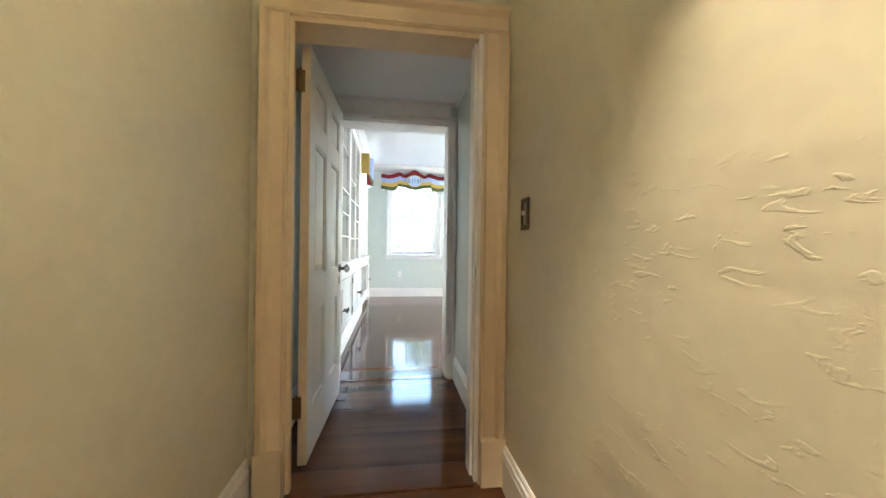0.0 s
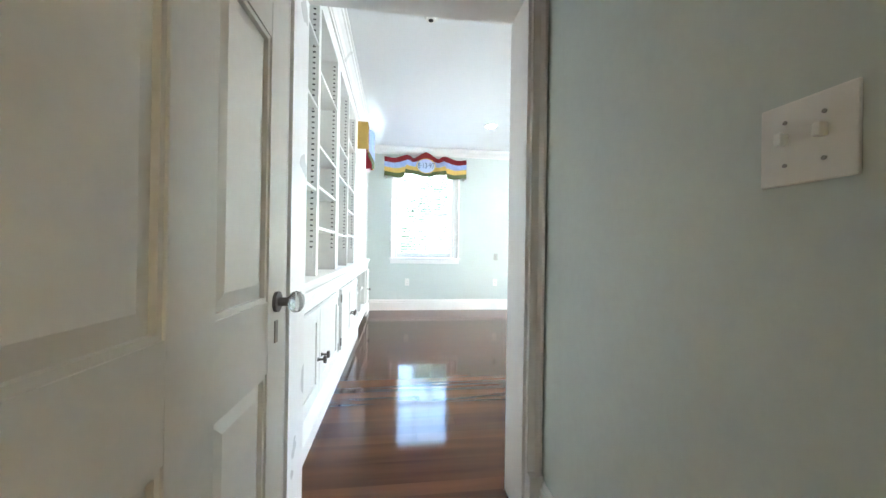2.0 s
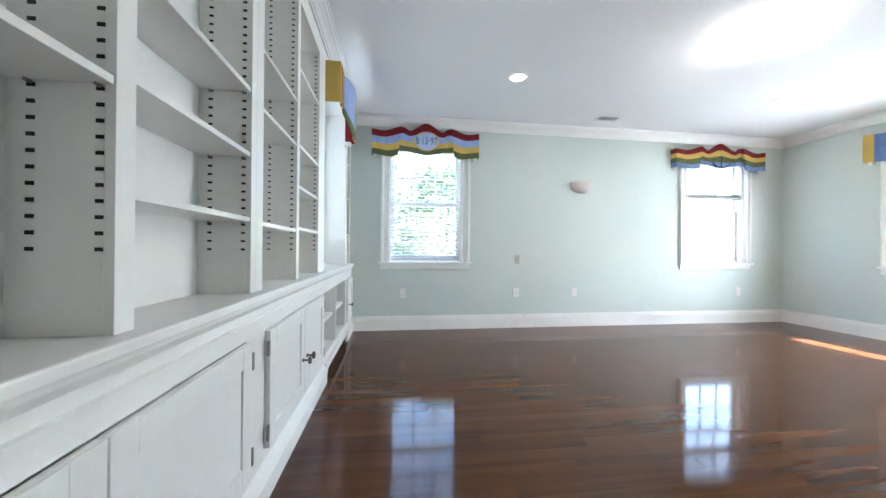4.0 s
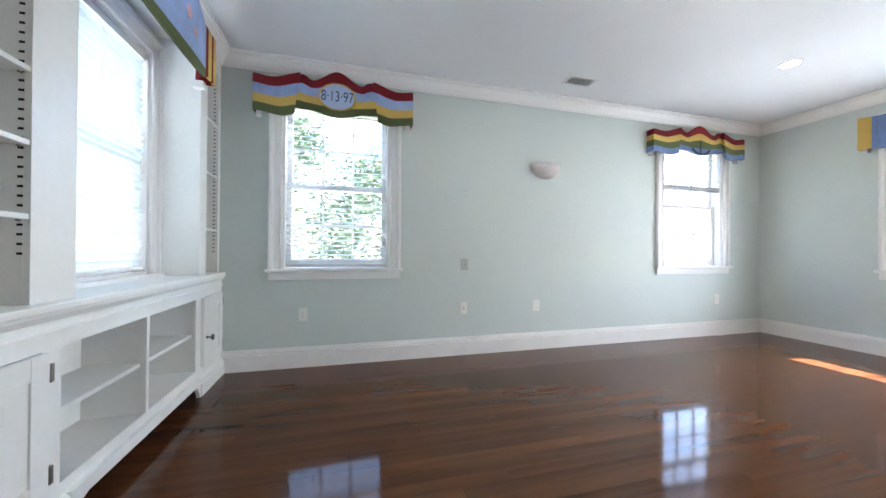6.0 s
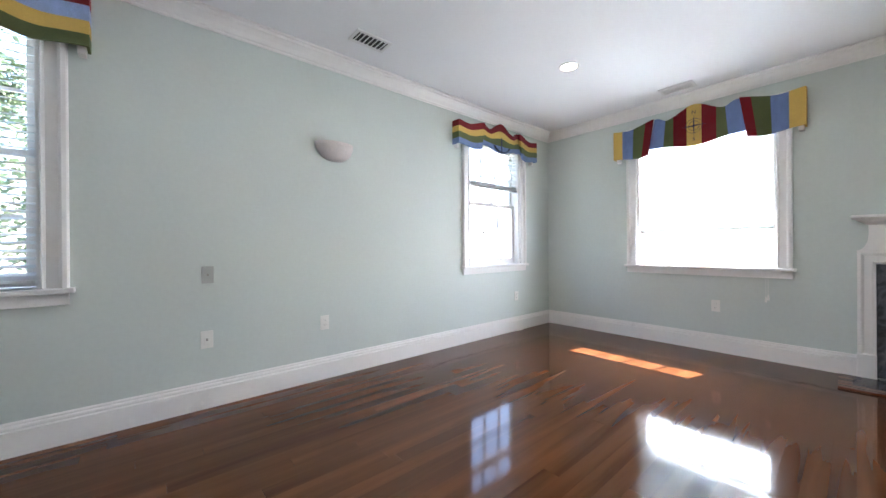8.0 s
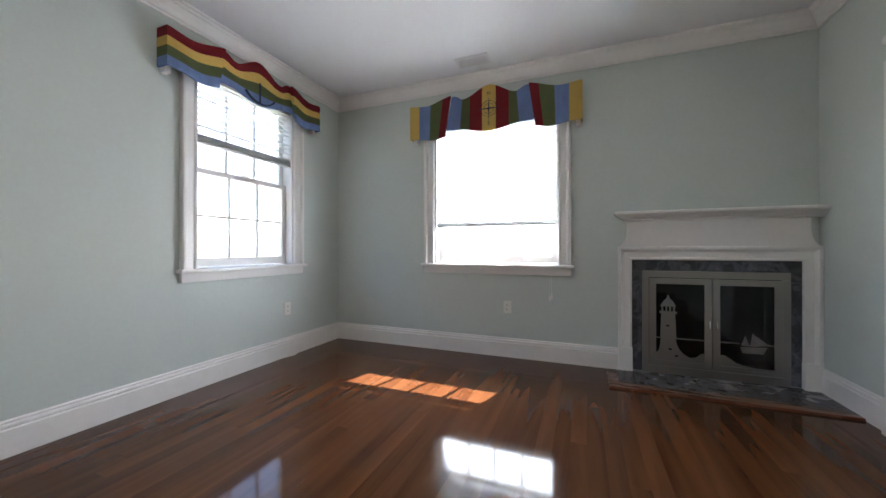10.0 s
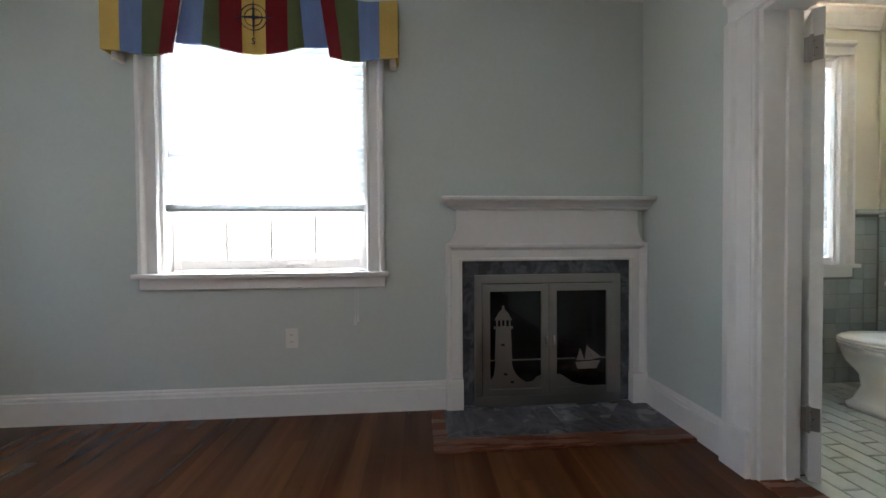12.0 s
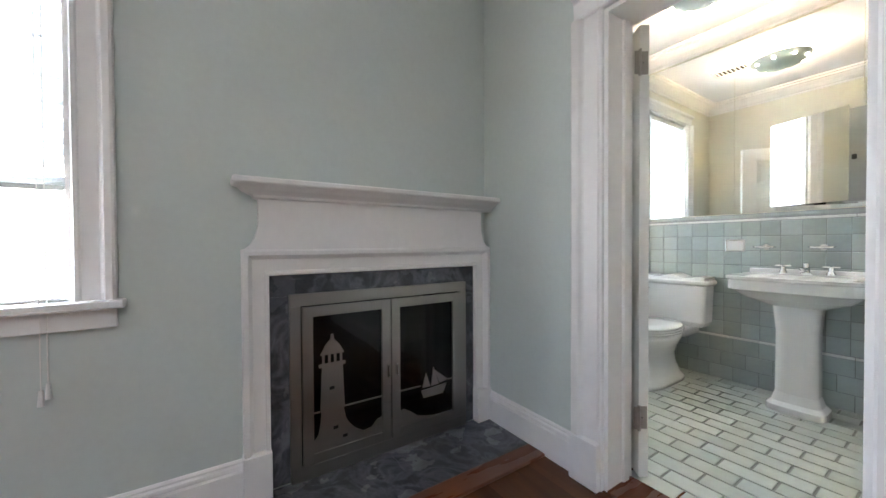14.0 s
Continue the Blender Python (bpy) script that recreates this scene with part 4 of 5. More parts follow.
counter = thing("worktop", (CF, 5.2, CT - 0.03), "cream white moulded counter over base cabinets", "countertop")
part("board", B(XW + 0.001, CF + 0.03, 3.0, YN - 0.001, CT - 0.03, CT, 0.006), CABINET, counter)
part("nosing", prism(bmesh.new(), [(0, 0), (0.022, 0), (0.02, -0.012), (0.008, -0.03), (0, -0.034)], 3.0, YN - 0.001, lambda s, q, z: (CF + q, s, CT - 0.03 + z)), CABINET, counter)
part("bead", prism(bmesh.new(), [(0, 0), (0.010, 0.003), (0.010, 0.012), (0, 0.016)], 3.0, YN - 0.001, lambda s, q, z: (CF + q, s, 0.738 + z)), CABINET, counter)

SK = [(0, 0), (0.03, 0), (0.03, 0.085), (0.02, 0.10), (0.026, 0.112), (0.012, 0.13), (0, 0.14)]
for y0, y1 in ((3.0, 5.72), (6.95, YN)):
    s = solid("skirting_cabinet", prism(bmesh.new(), SK, y0, y1, lambda s, q, z: (CF + q, s, z)), CABINET, "moulded white plinth under cabinets", "trim")
arch = bmesh.new()
pts = [(5.72, 0.14), (6.95, 0.14), (6.95, 0.0), (6.93, 0.0), (6.925, 0.03), (6.905, 0.05), (6.895, 0.075), (6.86, 0.088), (5.81, 0.088), (5.775, 0.075), (5.765, 0.05), (5.745, 0.03), (5.74, 0.0), (5.72, 0.0)]
f0 = [arch.verts.new((CF - 0.0, y, z)) for y, z in pts]
f1 = [arch.verts.new((CF + 0.024, y, z)) for y, z in pts]
arch.faces.new(f0)
arch.faces.new(f1)
for i in range(len(pts)):
    j = (i + 1) % len(pts)
    arch.faces.new((f0[i], f0[j], f1[j], f1[i]))
solid("skirting_arched", arch, CABINET, "white plinth with shaped cutout and heat gap", "trim")
# near-black sheet stands for the shade behind the plinth cutout
solid("cabinet_toe_recess", B(XW + 0.05, XW + 0.06, 5.72, 6.95, 0, 0.16), DARK, "near-black sheet painting the shade below the window cabinet", "trim")

UB = -0.64                                             # bookcase backs
UF = -0.45                                             # upper bookcase faces


def upper_unit(y0, y1, bays, shelves, label):
    u = thing("bookcase", (UF, (y0 + y1) / 2, CT), label, "bookcase", group="built-in bookcases")
    top = 2.46
    part("back", B(XW + 0.001, UB, y0, y1, CT + 0.001, H - 0.002), CABINET, u)
    part("frieze", B(UF - 0.02, UF, y0, y1, top, H - 0.002), CABINET, u)
    prev = y0
    holes_bm = bmesh.new()
    for (p, q), zs in zip(bays, shelves):
        part("stile", B(UF - 0.02, UF, prev, p, CT + 0.001, top, 0.0015), CABINET, u)
        part("side", B(UB, UF - 0.02, p - 0.018, p, CT + 0.001, top + 0.1), CABINET, u)
        part("side", B(UB, UF - 0.02, q, q + 0.018, CT + 0.001, top + 0.1), CABINET, u)
        part("bay_top", B(UB, UF - 0.02, p, q, top, top + 0.018), CABINET, u)
        for z in zs:
            sh = part("shelf", B(UB + 0.001, UF - 0.004, p + 0.001, q - 0.001, z - 0.018, z, 0.002), CABINET, u)
            for yy in (p + 0.006, q - 0.006):
                for x in (UB + 0.042, UF - 0.028):
                    part("shelf_pin", C((x, yy, z - 0.022), 0.004, 0.014, "y", 8), STEEL, sh)
        for face, yy in ((0, p), (1, q)):
            for x in (UB + 0.042, UF - 0.028):
                strip = holes_bm
                z = 1.02
                while z < 2.42:
                    box(strip, x - 0.0075, x + 0.0075, yy - 0.0011 if face else yy - 0.002, yy + 0.002 if face else yy + 0.0011, z - 0.004, z + 0.004)
                    z += 0.0318
        prev = q
    part("stile", B(UF - 0.02, UF, prev, y1, CT + 0.001, top, 0.0015), CABINET, u)
    tagged(part("perforation", holes_bm, DARK, u), kind="stuff")
    return u


upper_unit(3.00, 4.42, ((3.20, 3.70), (3.755, 4.37)), ((1.365, 1.85, 2.22), (1.145, 1.395, 1.645, 2.095)), "cream white open bookcase with adjustable shelves")
upper_unit(4.42, 5.788, ((4.494, 5.014), (5.066, 5.59)), ((1.137, 1.623, 1.875), (1.152, 1.397, 1.640, 2.090)), "cream white open bookcase with empty adjustable shelves")
upper_unit(7.03, YN - 0.001, ((7.15, 7.40),), ((1.20, 1.635, 2.05),), "narrow cream white corner bookcase with shelves")
rec = thing("window_recess", (UF, 6.41, CT), "white painted recess panelling round the window", "panelling", kind="structure")
part("side_panel", B(XW + 0.001, UF - 0.001, 5.789, 5.80, CT + 0.001, 2.52), CABINET, rec)
part("side_panel", B(XW + 0.001, UF - 0.001, 7.018, 7.029, CT + 0.001, 2.52), CABINET, rec)
part("head_panel", B(XW + 0.001, UF, 5.789, 7.029, 2.52, H - 0.002), CABINET, rec)

# ---- fireplace ----
fp = thing("fireplace", (XE, 3.92, 0), "white mantel fireplace with grey slate surround", "fireplace")
sl = part("slate_surround", B(XE - 0.012, XE - 0.001, 3.36, 4.475, 0.83, 0.935), SLATE, fp, "dark grey veined slate")
part("slate_slip", B(XE - 0.012, XE - 0.001, 3.36, 3.448, 0.016, 0.8295), SLATE, sl)
part("slate_slip", B(XE - 0.012, XE - 0.001, 4.382, 4.475, 0.016, 0.8295), SLATE, sl)
MAN = [(0, 0), (0.034, 0), (0.038, 0.006), (0.034, 0.014), (0.024, 0.018), (0.026, 0.062), (0.034, 0.066), (0.046, 0.074), (0.054, 0.078), (0.056, 0.092), (0.052, 0.10), (0, 0.10)]
part("leg", prism(bmesh.new(), MAN, 0, 1, lambda s, q, u: (XE - q, 3.375 - u * 0.98, 0.925 + u * 1.1 if s else 0.20)), TRIM, fp)
part("leg", prism(bmesh.new(), MAN, 0, 1, lambda s, q, u: (XE - q, 4.462 + u, 0.925 + u * 1.1 if s else 0.20)), TRIM, fp)
part("plinth_block", B(XE - 0.062, XE - 0.001, 3.278, 3.378, 0.0, 0.20, 0.004), TRIM, fp)
part("plinth_block", B(XE - 0.062, XE - 0.001, 4.46, 4.565, 0.0, 0.20, 0.004), TRIM, fp)
part("lintel", prism(bmesh.new(), MAN, 0, 1, lambda s, q, u: (XE - q, 4.462 + u if s else 3.375 - u * 0.98, 0.925 + u * 1.1)), TRIM, fp)
fr = bmesh.new()
prof = []
for k in range(9):
    t = k / 8 * math.pi / 2
    prof.append((4.50 + 0.062 * (1 - math.sin(t)) - 0.0, 1.035 + 0.13 * (1 - math.cos(t)) + 0.0))
right = [(y, z) for y, z in prof]
left = [(3.28 + 0.06 - (y - 4.50), z) for y, z in prof]
outl = right + [(4.50, 1.255), (3.34, 1.255)] + left[::-1]
p0 = [fr.verts.new((XE - 0.001, y, z)) for y, z in outl]
p1 = [fr.verts.new((XE - 0.046, y, z)) for y, z in outl]
fr.faces.new(p0)
fr.faces.new(p1)
for i in range(len(outl)):
    j = (i + 1) % len(outl)
    fr.faces.new((p0[i], p0[j], p1[j], p1[i]))
part("frieze", fr, TRIM, fp)
SHELF = [(0.0, 0.0), (0.016, 0.004), (0.020, 0.014), (0.034, 0.022), (0.052, 0.030), (0.066, 0.042), (0.072, 0.048), (0.086, 0.050), (0.092, 0.056), (0.092, 0.070), (0.086, 0.076)]
part("mantel_shelf", loft(bmesh.new(), [[(XE - 0.001, YS2 + 0.001, 1.24 + z), (XE - 0.048 - q, YS2 + 0.001, 1.24 + z), (XE - 0.048 - q, 4.502 + q, 1.24 + z), (XE - 0.001, 4.502 + q, 1.24 + z)] for q, z in SHELF]), TRIM, fp)
hearth = thing("hearth", (5.6, 3.92, 0), "grey slate hearth slab with mahogany border", "hearth")
for y0, y1 in ((3.295, 3.93), (3.932, 4.585)):
    part("slab", B(5.47, XE - 0.063, y0, y1, 0.0, 0.014, 0.002), SLATE, hearth)
part("slab", B(XE - 0.0625, XE - 0.0145, 3.379, 4.459, 0.0, 0.0135), SLATE, hearth)
part("border", B(5.36, 5.469, 3.295, 4.66, 0.0, 0.016, 0.004), WOODTRIM, hearth, "mahogany edge strip")
part("border", B(5.4695, XE - 0.064, 4.586, 4.66, 0.0, 0.016, 0.004), WOODTRIM, hearth)
box_ = thing("firebox", (6.1, 3.92, 0), "sooty black firebox behind glass doors", "firebox", kind="structure")
part("back_wall", B(6.34, 6.36, 3.40, 4.43, 0.0, 0.9), SOOT, box_)
part("side_wall", B(XE + 0.181, 6.34, 3.38, 3.40, 0.0, 0.9), SOOT, box_)
part("side_wall", B(XE + 0.181, 6.34, 4.43, 4.45, 0.0, 0.9), SOOT, box_)
part("lid", B(XE + 0.181, 6.36, 3.38, 4.45, 0.9, 0.92), SOOT, box_)
part("base", B(XE, 6.36, 3.38, 4.45, -0.02, 0.0), SOOT, box_)
part("lining", B(XE + 0.02, XE + 0.18, 3.4505, 3.46, 0.0, 0.83), SOOT, box_)
part("lining", B(XE + 0.02, XE + 0.18, 4.37, 4.3795, 0.0, 0.83), SOOT, box_)
part("lining", B(XE + 0.02, XE + 0.18, 3.46, 4.37, 0.82, 0.8295), SOOT, box_)
part("lining", B(XE + 0.04, 6.34, 3.46, 4.37, 0.0005, 0.012), SOOT, box_)

fs = thing("fireplace_screen", (XE - 0.02, 3.92, 0.015), "brushed steel glass fireplace doors with lighthouse and schooner", "fireplace doors")
x0, x1 = XE - 0.034, XE - 0.014
part("frame", B(x0, x1, 3.445, 4.385, 0.785, 0.838, 0.002), STEEL, fs)
part("frame", B(x0, x1, 3.445, 4.385, 0.015, 0.075, 0.002), STEEL, fs)
part("frame", B(x0, x1, 3.445, 3.49, 0.0755, 0.7845), STEEL, fs)
part("frame", B(x0, x1, 4.34, 4.385, 0.0755, 0.7845), STEEL, fs)


def screen_door(y0, y1, knob_y):
    dd = part("glass_door", B(x0 + 0.008, x0 + 0.012, y0 + 0.03, y1 - 0.03, 0.11, 0.75), SMOKED, fs)
    for a_, b_, c_, e_ in ((y0, y0 + 0.046, 0.08, 0.78), (y1 - 0.046, y1, 0.08, 0.78), (y0 + 0.046, y1 - 0.046, 0.735, 0.78), (y0 + 0.046, y1 - 0.046, 0.08, 0.125)):
        part("door_frame", B(x0 - 0.008, x0 + 0.006, a_, b_, c_, e_, 0.0015), STEEL, dd)
    part("pull", B(x0 - 0.03, x0 - 0.008, knob_y - 0.006, knob_y + 0.006, 0.40, 0.46, 0.004), CHROME, dd)
    return dd


dl = screen_door(3.918, 4.336, 3.938)
dr_ = screen_door(3.494, 3.912, 3.892)


def cutout(name, outline, parent, dx=0.0):
    """Steel silhouette in the plane of the doors; outline in y, z."""
    bm = bmesh.new()
    p0 = [bm.verts.new((x0 - 0.002 - dx, y, z)) for y, z in outline]
    p1 = [bm.verts.new((x0 + 0.004 - dx, y, z)) for y, z in outline]
    bm.faces.new(p0)
    bm.faces.new(p1)
    for i in range(len(outline)):
        j = (i + 1) % len(outline)
        bm.faces.new((p0[i], p0[j], p1[j], p1[i]))
    return part(name, bm, STEEL, parent)


LY = 4.205
cutout("lighthouse_tower", [(LY - 0.055, 0.30), (LY + 0.055, 0.30), (LY + 0.047, 0.50), (LY - 0.047, 0.50)], dl)
for wy_, wz_ in ((LY + 0.004, 0.40), (LY - 0.012, 0.215), (LY - 0.055, 0.165)):
    part("tower_window", B(x0 - 0.0032, x0 - 0.0022, wy_ - 0.011, wy_ + 0.011, wz_ - 0.006, wz_ + 0.008), DARK, dl)
cutout("lighthouse_gallery", [(LY - 0.06, 0.50), (LY + 0.06, 0.50), (LY + 0.06, 0.515), (LY - 0.06, 0.515)], dl)
for q in (-0.04, -0.013, 0.013, 0.04):
    cutout("lantern_post", [(LY + q - 0.005, 0.515), (LY + q + 0.005, 0.515), (LY + q + 0.005, 0.555), (LY + q - 0.005, 0.555)], dl)
cutout("lighthouse_roof", [(LY - 0.055, 0.555), (LY + 0.055, 0.555), (LY + 0.03, 0.60), (LY + 0.008, 0.622), (LY + 0.006, 0.645), (LY - 0.006, 0.645), (LY - 0.008, 0.622), (LY - 0.03, 0.60)], dl)
cutout("rock", [(3.955, 0.125), (4.30, 0.125), (4.30, 0.16), (4.27, 0.20), (4.262, 0.235), (4.255, 0.30), (4.155, 0.30), (4.145, 0.25), (4.13, 0.22), (4.10, 0.185), (4.06, 0.16), (4.02, 0.165), (3.99, 0.195), (3.955, 0.205)], dl, 0.0005)
cutout("horizon_line", [(3.955, 0.300), (4.15, 0.300), (4.15, 0.306), (3.955, 0.306)], dl)
cutout("horizon_line", [(4.262, 0.300), (4.30, 0.300), (4.30, 0.306), (4.262, 0.306)], dl)
cutout("rock", [(3.875, 0.125), (3.875, 0.20), (3.84, 0.205), (3.80, 0.18), (3.76, 0.15), (3.70, 0.135), (3.65, 0.125)], dr_, 0.0005)
SYC = 3.665
cutout("ship_hull", [(SYC + 0.075, 0.275), (SYC + 0.062, 0.235), (SYC - 0.06, 0.235), (SYC - 0.085, 0.285)], dr_)
cutout("ship_sail", [(SYC + 0.07, 0.29), (SYC + 0.02, 0.29), (SYC + 0.045, 0.365)], dr_)
cutout("ship_sail", [(SYC + 0.015, 0.29), (SYC - 0.035, 0.29), (SYC + 0.0, 0.39)], dr_)
cutout("ship_sail", [(SYC - 0.04, 0.295), (SYC - 0.095, 0.305), (SYC - 0.005, 0.375)], dr_)
cutout("horizon_line", [(3.53, 0.300), (3.57, 0.300), (3.57, 0.306), (3.53, 0.306)], dr_)
cutout("horizon_line", [(3.745, 0.300), (3.875, 0.300), (3.875, 0.306), (3.745, 0.306)], dr_)


# ---- outlets and plates ----
def outlet(loc, rot, label, kind_="outlet", w=0.073, h=0.118, face=PLASTIC):
    o = thing("wall_" + kind_.replace(" ", "_"), loc, label, kind_, rot=rot, group="wall plates")
    ORIGIN[o] = Vector((0, 0, 0))
    part("cover_plate", B(-w / 2, w / 2, -0.007, -0.0005, -h / 2, h / 2, 0.003), face, o)
    if kind_ == "outlet":
        for z in (-0.02, 0.02):
            r = part("socket", C((0, -0.008, z), 0.016, 0.003, "y", 20), face, o)
            for x in (-0.006, 0.006):
                part("slot", B(x - 0.0012, x + 0.0012, -0.0102, -0.0096, z - 0.004, z + 0.005), DARK, r)
    elif kind_ == "switch":
        n = 2 if w > 0.1 else 1
        for i in range(n):
            x = (i - (n - 1) / 2) * 0.046
            t = part("toggle", B(x - 0.005, x + 0.005, -0.022, -0.007, -0.003, 0.015, 0.003), face, o)
            for z in (-0.03, 0.03):
                part("screw", C((x, -0.0075, z), 0.003, 0.002, "y", 8), STEEL, o)
    else:
        part("insert", B(-0.017, 0.017, -0.009, -0.007, -0.033, 0.033, 0.002), face, o)
        part("button", B(-0.006, 0.006, -0.0115, -0.009, -0.008, 0.008, 0.001), STEEL, o)
    return o


for x, nm, z in ((0.21, "outlet", 0.465), (1.715, "jack", 0.465), (2.535, "outlet", 0.465), (5.09, "outlet", 0.45)):
    outlet((x, YN, z), 0, "white wall outlet above the baseboard" if nm == "outlet" else "white wall jack plate above baseboard", nm)
outlet((1.722, YN, 0.905), 0, "grey thermostat plate on sage wall", "control plate", 0.07, 0.115, GREYPLASTIC)
outlet((XE, 5.50, 0.468), -90, "white wall outlet below the window", "outlet")
outlet((HALL_X1, 1.95, 1.172), -90, "white double toggle switch plate", "switch", 0.114, 0.116)
sw = thing("wall_switch", (HALL_X1, 1.315, 1.155), "ornate tarnished bronze switch plate", "switch", rot=-90)
ORIGIN[sw] = Vector((0, 0, 0))
for q in ((-0.045, 0.045, 0.048, 0.07), (-0.045, 0.045, -0.07, -0.048), (-0.045, -0.026, -0.048, 0.048), (0.026, 0.045, -0.048, 0.048)):
    part("rim", B(q[0], q[1], -0.010, -0.0005, q[2], q[3], 0.004), BRONZE, sw)
part("inset", B(-0.026, 0.026, -0.005, -0.0005, -0.048, 0.048), STEEL, sw)
part("toggle", B(-0.006, 0.006, -0.018, -0.005, -0.006, 0.014, 0.003), PLASTIC, sw)
sw.scale = (0.8, 1.0, 0.85)

stub = thing("cable_stub", (5.10, YN - 0.035, 0), "short white cable end lying against baseboard", "cable")
part("cable", loft(bmesh.new(), [[(5.05 + 0.02 * k, YN - 0.04 + 0.008 * math.sin(k * 1.3) + 0.004 * math.cos(a), 0.0045 + 0.004 * math.sin(a)) for a in [2 * math.pi * j / 8 for j in range(8)]] for k in range(6)]), PLASTIC, stub)
part("plug", B(5.145, 5.165, YN - 0.047, YN - 0.031, 0.0, 0.014, 0.003), PLASTIC, stub)

# ---- sconce, ceiling fittings ----
sc = thing("wall_sconce", (2.63, YN, 1.90), "white plaster half-bowl wall sconce, unlit", "sconce")
bm = bmesh.new()
rings = []
for k in range(9):
    t = k / 8 * math.pi / 2
    r = max(0.012, 0.165 * math.sin(t) ** 0.8)
    z = 1.815 + 0.145 * (1 - math.cos(t))
    rings.append([(2.63 + r * math.cos(math.pi * j / 16), YN - 0.001 - 0.72 * r * math.sin(math.pi * j / 16), z) for j in range(17)])
rings.append([(2.63 + (p[0] - 2.63) * 0.9, YN - 0.001 + (p[1] - YN + 0.001) * 0.9, 1.959) for p in rings[-1]])
rings.append([(2.63 + (p[0] - 2.63) * 0.6, YN - 0.001 + (p[1] - YN + 0.001) * 0.6, 1.86) for p in rings[-2]])
loft(bm, rings)
part("bowl", bm, SCONCE, sc, smooth=True)
part("wall_plate", B(2.56, 2.70, YN - 0.012, YN - 0.0005, 1.86, 1.955), SCONCE, sc)

for x, y, zc in ((1.27, 6.20, H), (4.31, 6.24, H), (0.40, -0.06, 2.45)):
    cn = thing("recessed_light", (x, y, zc), "round white recessed ceiling light, lit", "ceiling light", group="recessed ceiling lights")
    bm = bmesh.new()
    rr = [(0.062, -0.001), (0.066, -0.006), (0.088, -0.008), (0.093, -0.0005)]
    rg = [[bm.verts.new((x + r * math.cos(2 * math.pi * k / 32), y + r * math.sin(2 * math.pi * k / 32), zc + z)) for k in range(32)] for r, z in rr]
    for p, q in zip(rg, rg[1:] + rg[:1]):
        for k in range(32):
            bm.faces.new((p[k], p[(k + 1) % 32], q[(k + 1) % 32], q[k]))
    part("trim_ring", bm, ALUM, cn)
    part("lamp_face", C((x, y, zc - 0.0025), 0.0625, 0.003, "z", 32), BULB, cn, "glowing white lamp face")

fm = thing("flush_ceiling_lamp", (2.86, 5.28, H), "white glass bowl flush ceiling lamp", "ceiling light")
part("canopy", C((2.86, 5.28, H - 0.012), 0.10, 0.023, "z", 32), ALUM, fm)
part("glass_bowl", lathe(bmesh.new(), [(0.003, -0.085), (0.08, -0.078), (0.14, -0.058), (0.17, -0.032), (0.172, -0.025)], (2.86, 5.28, H), 36), BULB, fm, smooth=True)
part("finial", ball(bmesh.new(), (2.86, 5.28, H - 0.09), 0.012), CHROME, fm)
for k in range(3):
    t = 2 * math.pi * k / 3
    part("clip", B(2.86 + 0.172 * math.cos(t) - 0.008, 2.86 + 0.172 * math.cos(t) + 0.008, 5.28 + 0.172 * math.sin(t) - 0.008, 5.28 + 0.172 * math.sin(t) + 0.008, H - 0.045, H - 0.02), CHROME, fm)


def vent(x, y, lx, ly, across, label, z=H):
    v = thing("ceiling_vent", (x, y, z), label, "vent", group="ceiling vents")
    part("backing", B(x - lx / 2 + 0.02, x + lx / 2 - 0.02, y - ly / 2 + 0.02, y + ly / 2 - 0.02, z - 0.003, z - 0.0008), DARK, v)
    for q in ((x - lx / 2, x + lx / 2, y - ly / 2, y - ly / 2 + 0.024), (x - lx / 2, x + lx / 2, y + ly / 2 - 0.024, y + ly / 2),
              (x - lx / 2, x - lx / 2 + 0.024, y - ly / 2 + 0.0242, y + ly / 2 - 0.0242), (x + lx / 2 - 0.024, x + lx / 2, y - ly / 2 + 0.0242, y + ly / 2 - 0.0242)):
        part("frame", B(*q, z - 0.010, z - 0.0005, 0.002), ALUM, v)
    n = 7
    for i in range(n):
        u = (i + 0.5) / n - 0.5
        bm = bmesh.new()
        if across == "x":
            yy = y + u * (ly - 0.05)
            plate(bm, [(x - lx / 2 + 0.024, z - 0.008), (x + lx / 2 - 0.024, z - 0.008), (x + lx / 2 - 0.024, z - 0.004), (x - lx / 2 + 0.024, z - 0.004)], yy - 0.004, yy + 0.004)
        else:
            box(bm, x + u * (lx - 0.05) - 0.004, x + u * (lx - 0.05) + 0.004, y - ly / 2 + 0.024, y + ly / 2 - 0.024, z - 0.008, z - 0.004)
        part("slat", bm, ALUM, v)
    return v


vent(2.75, 7.03, 0.30, 0.17, "y", "white slatted ceiling vent beside crown moulding")
vent(5.55, 5.75, 0.17, 0.30, "y", "white slatted ceiling vent above the window")
sd = thing("smoke_detector", (0.24, 4.08, H), "small white round ceiling smoke detector", "smoke detector")
part("base", C((0.24, 4.08, H - 0.006), 0.055, 0.011, "z", 28), PLASTIC, sd)
part("cover", C((0.24, 4.08, H - 0.022), 0.035, 0.02, "z", 28, 0.05), PLASTIC, sd)
part("sensor", C((0.24, 4.08, H - 0.034), 0.018, 0.004, "z", 16), DARK, sd)

# ---- bathroom ----
LED = 1.26


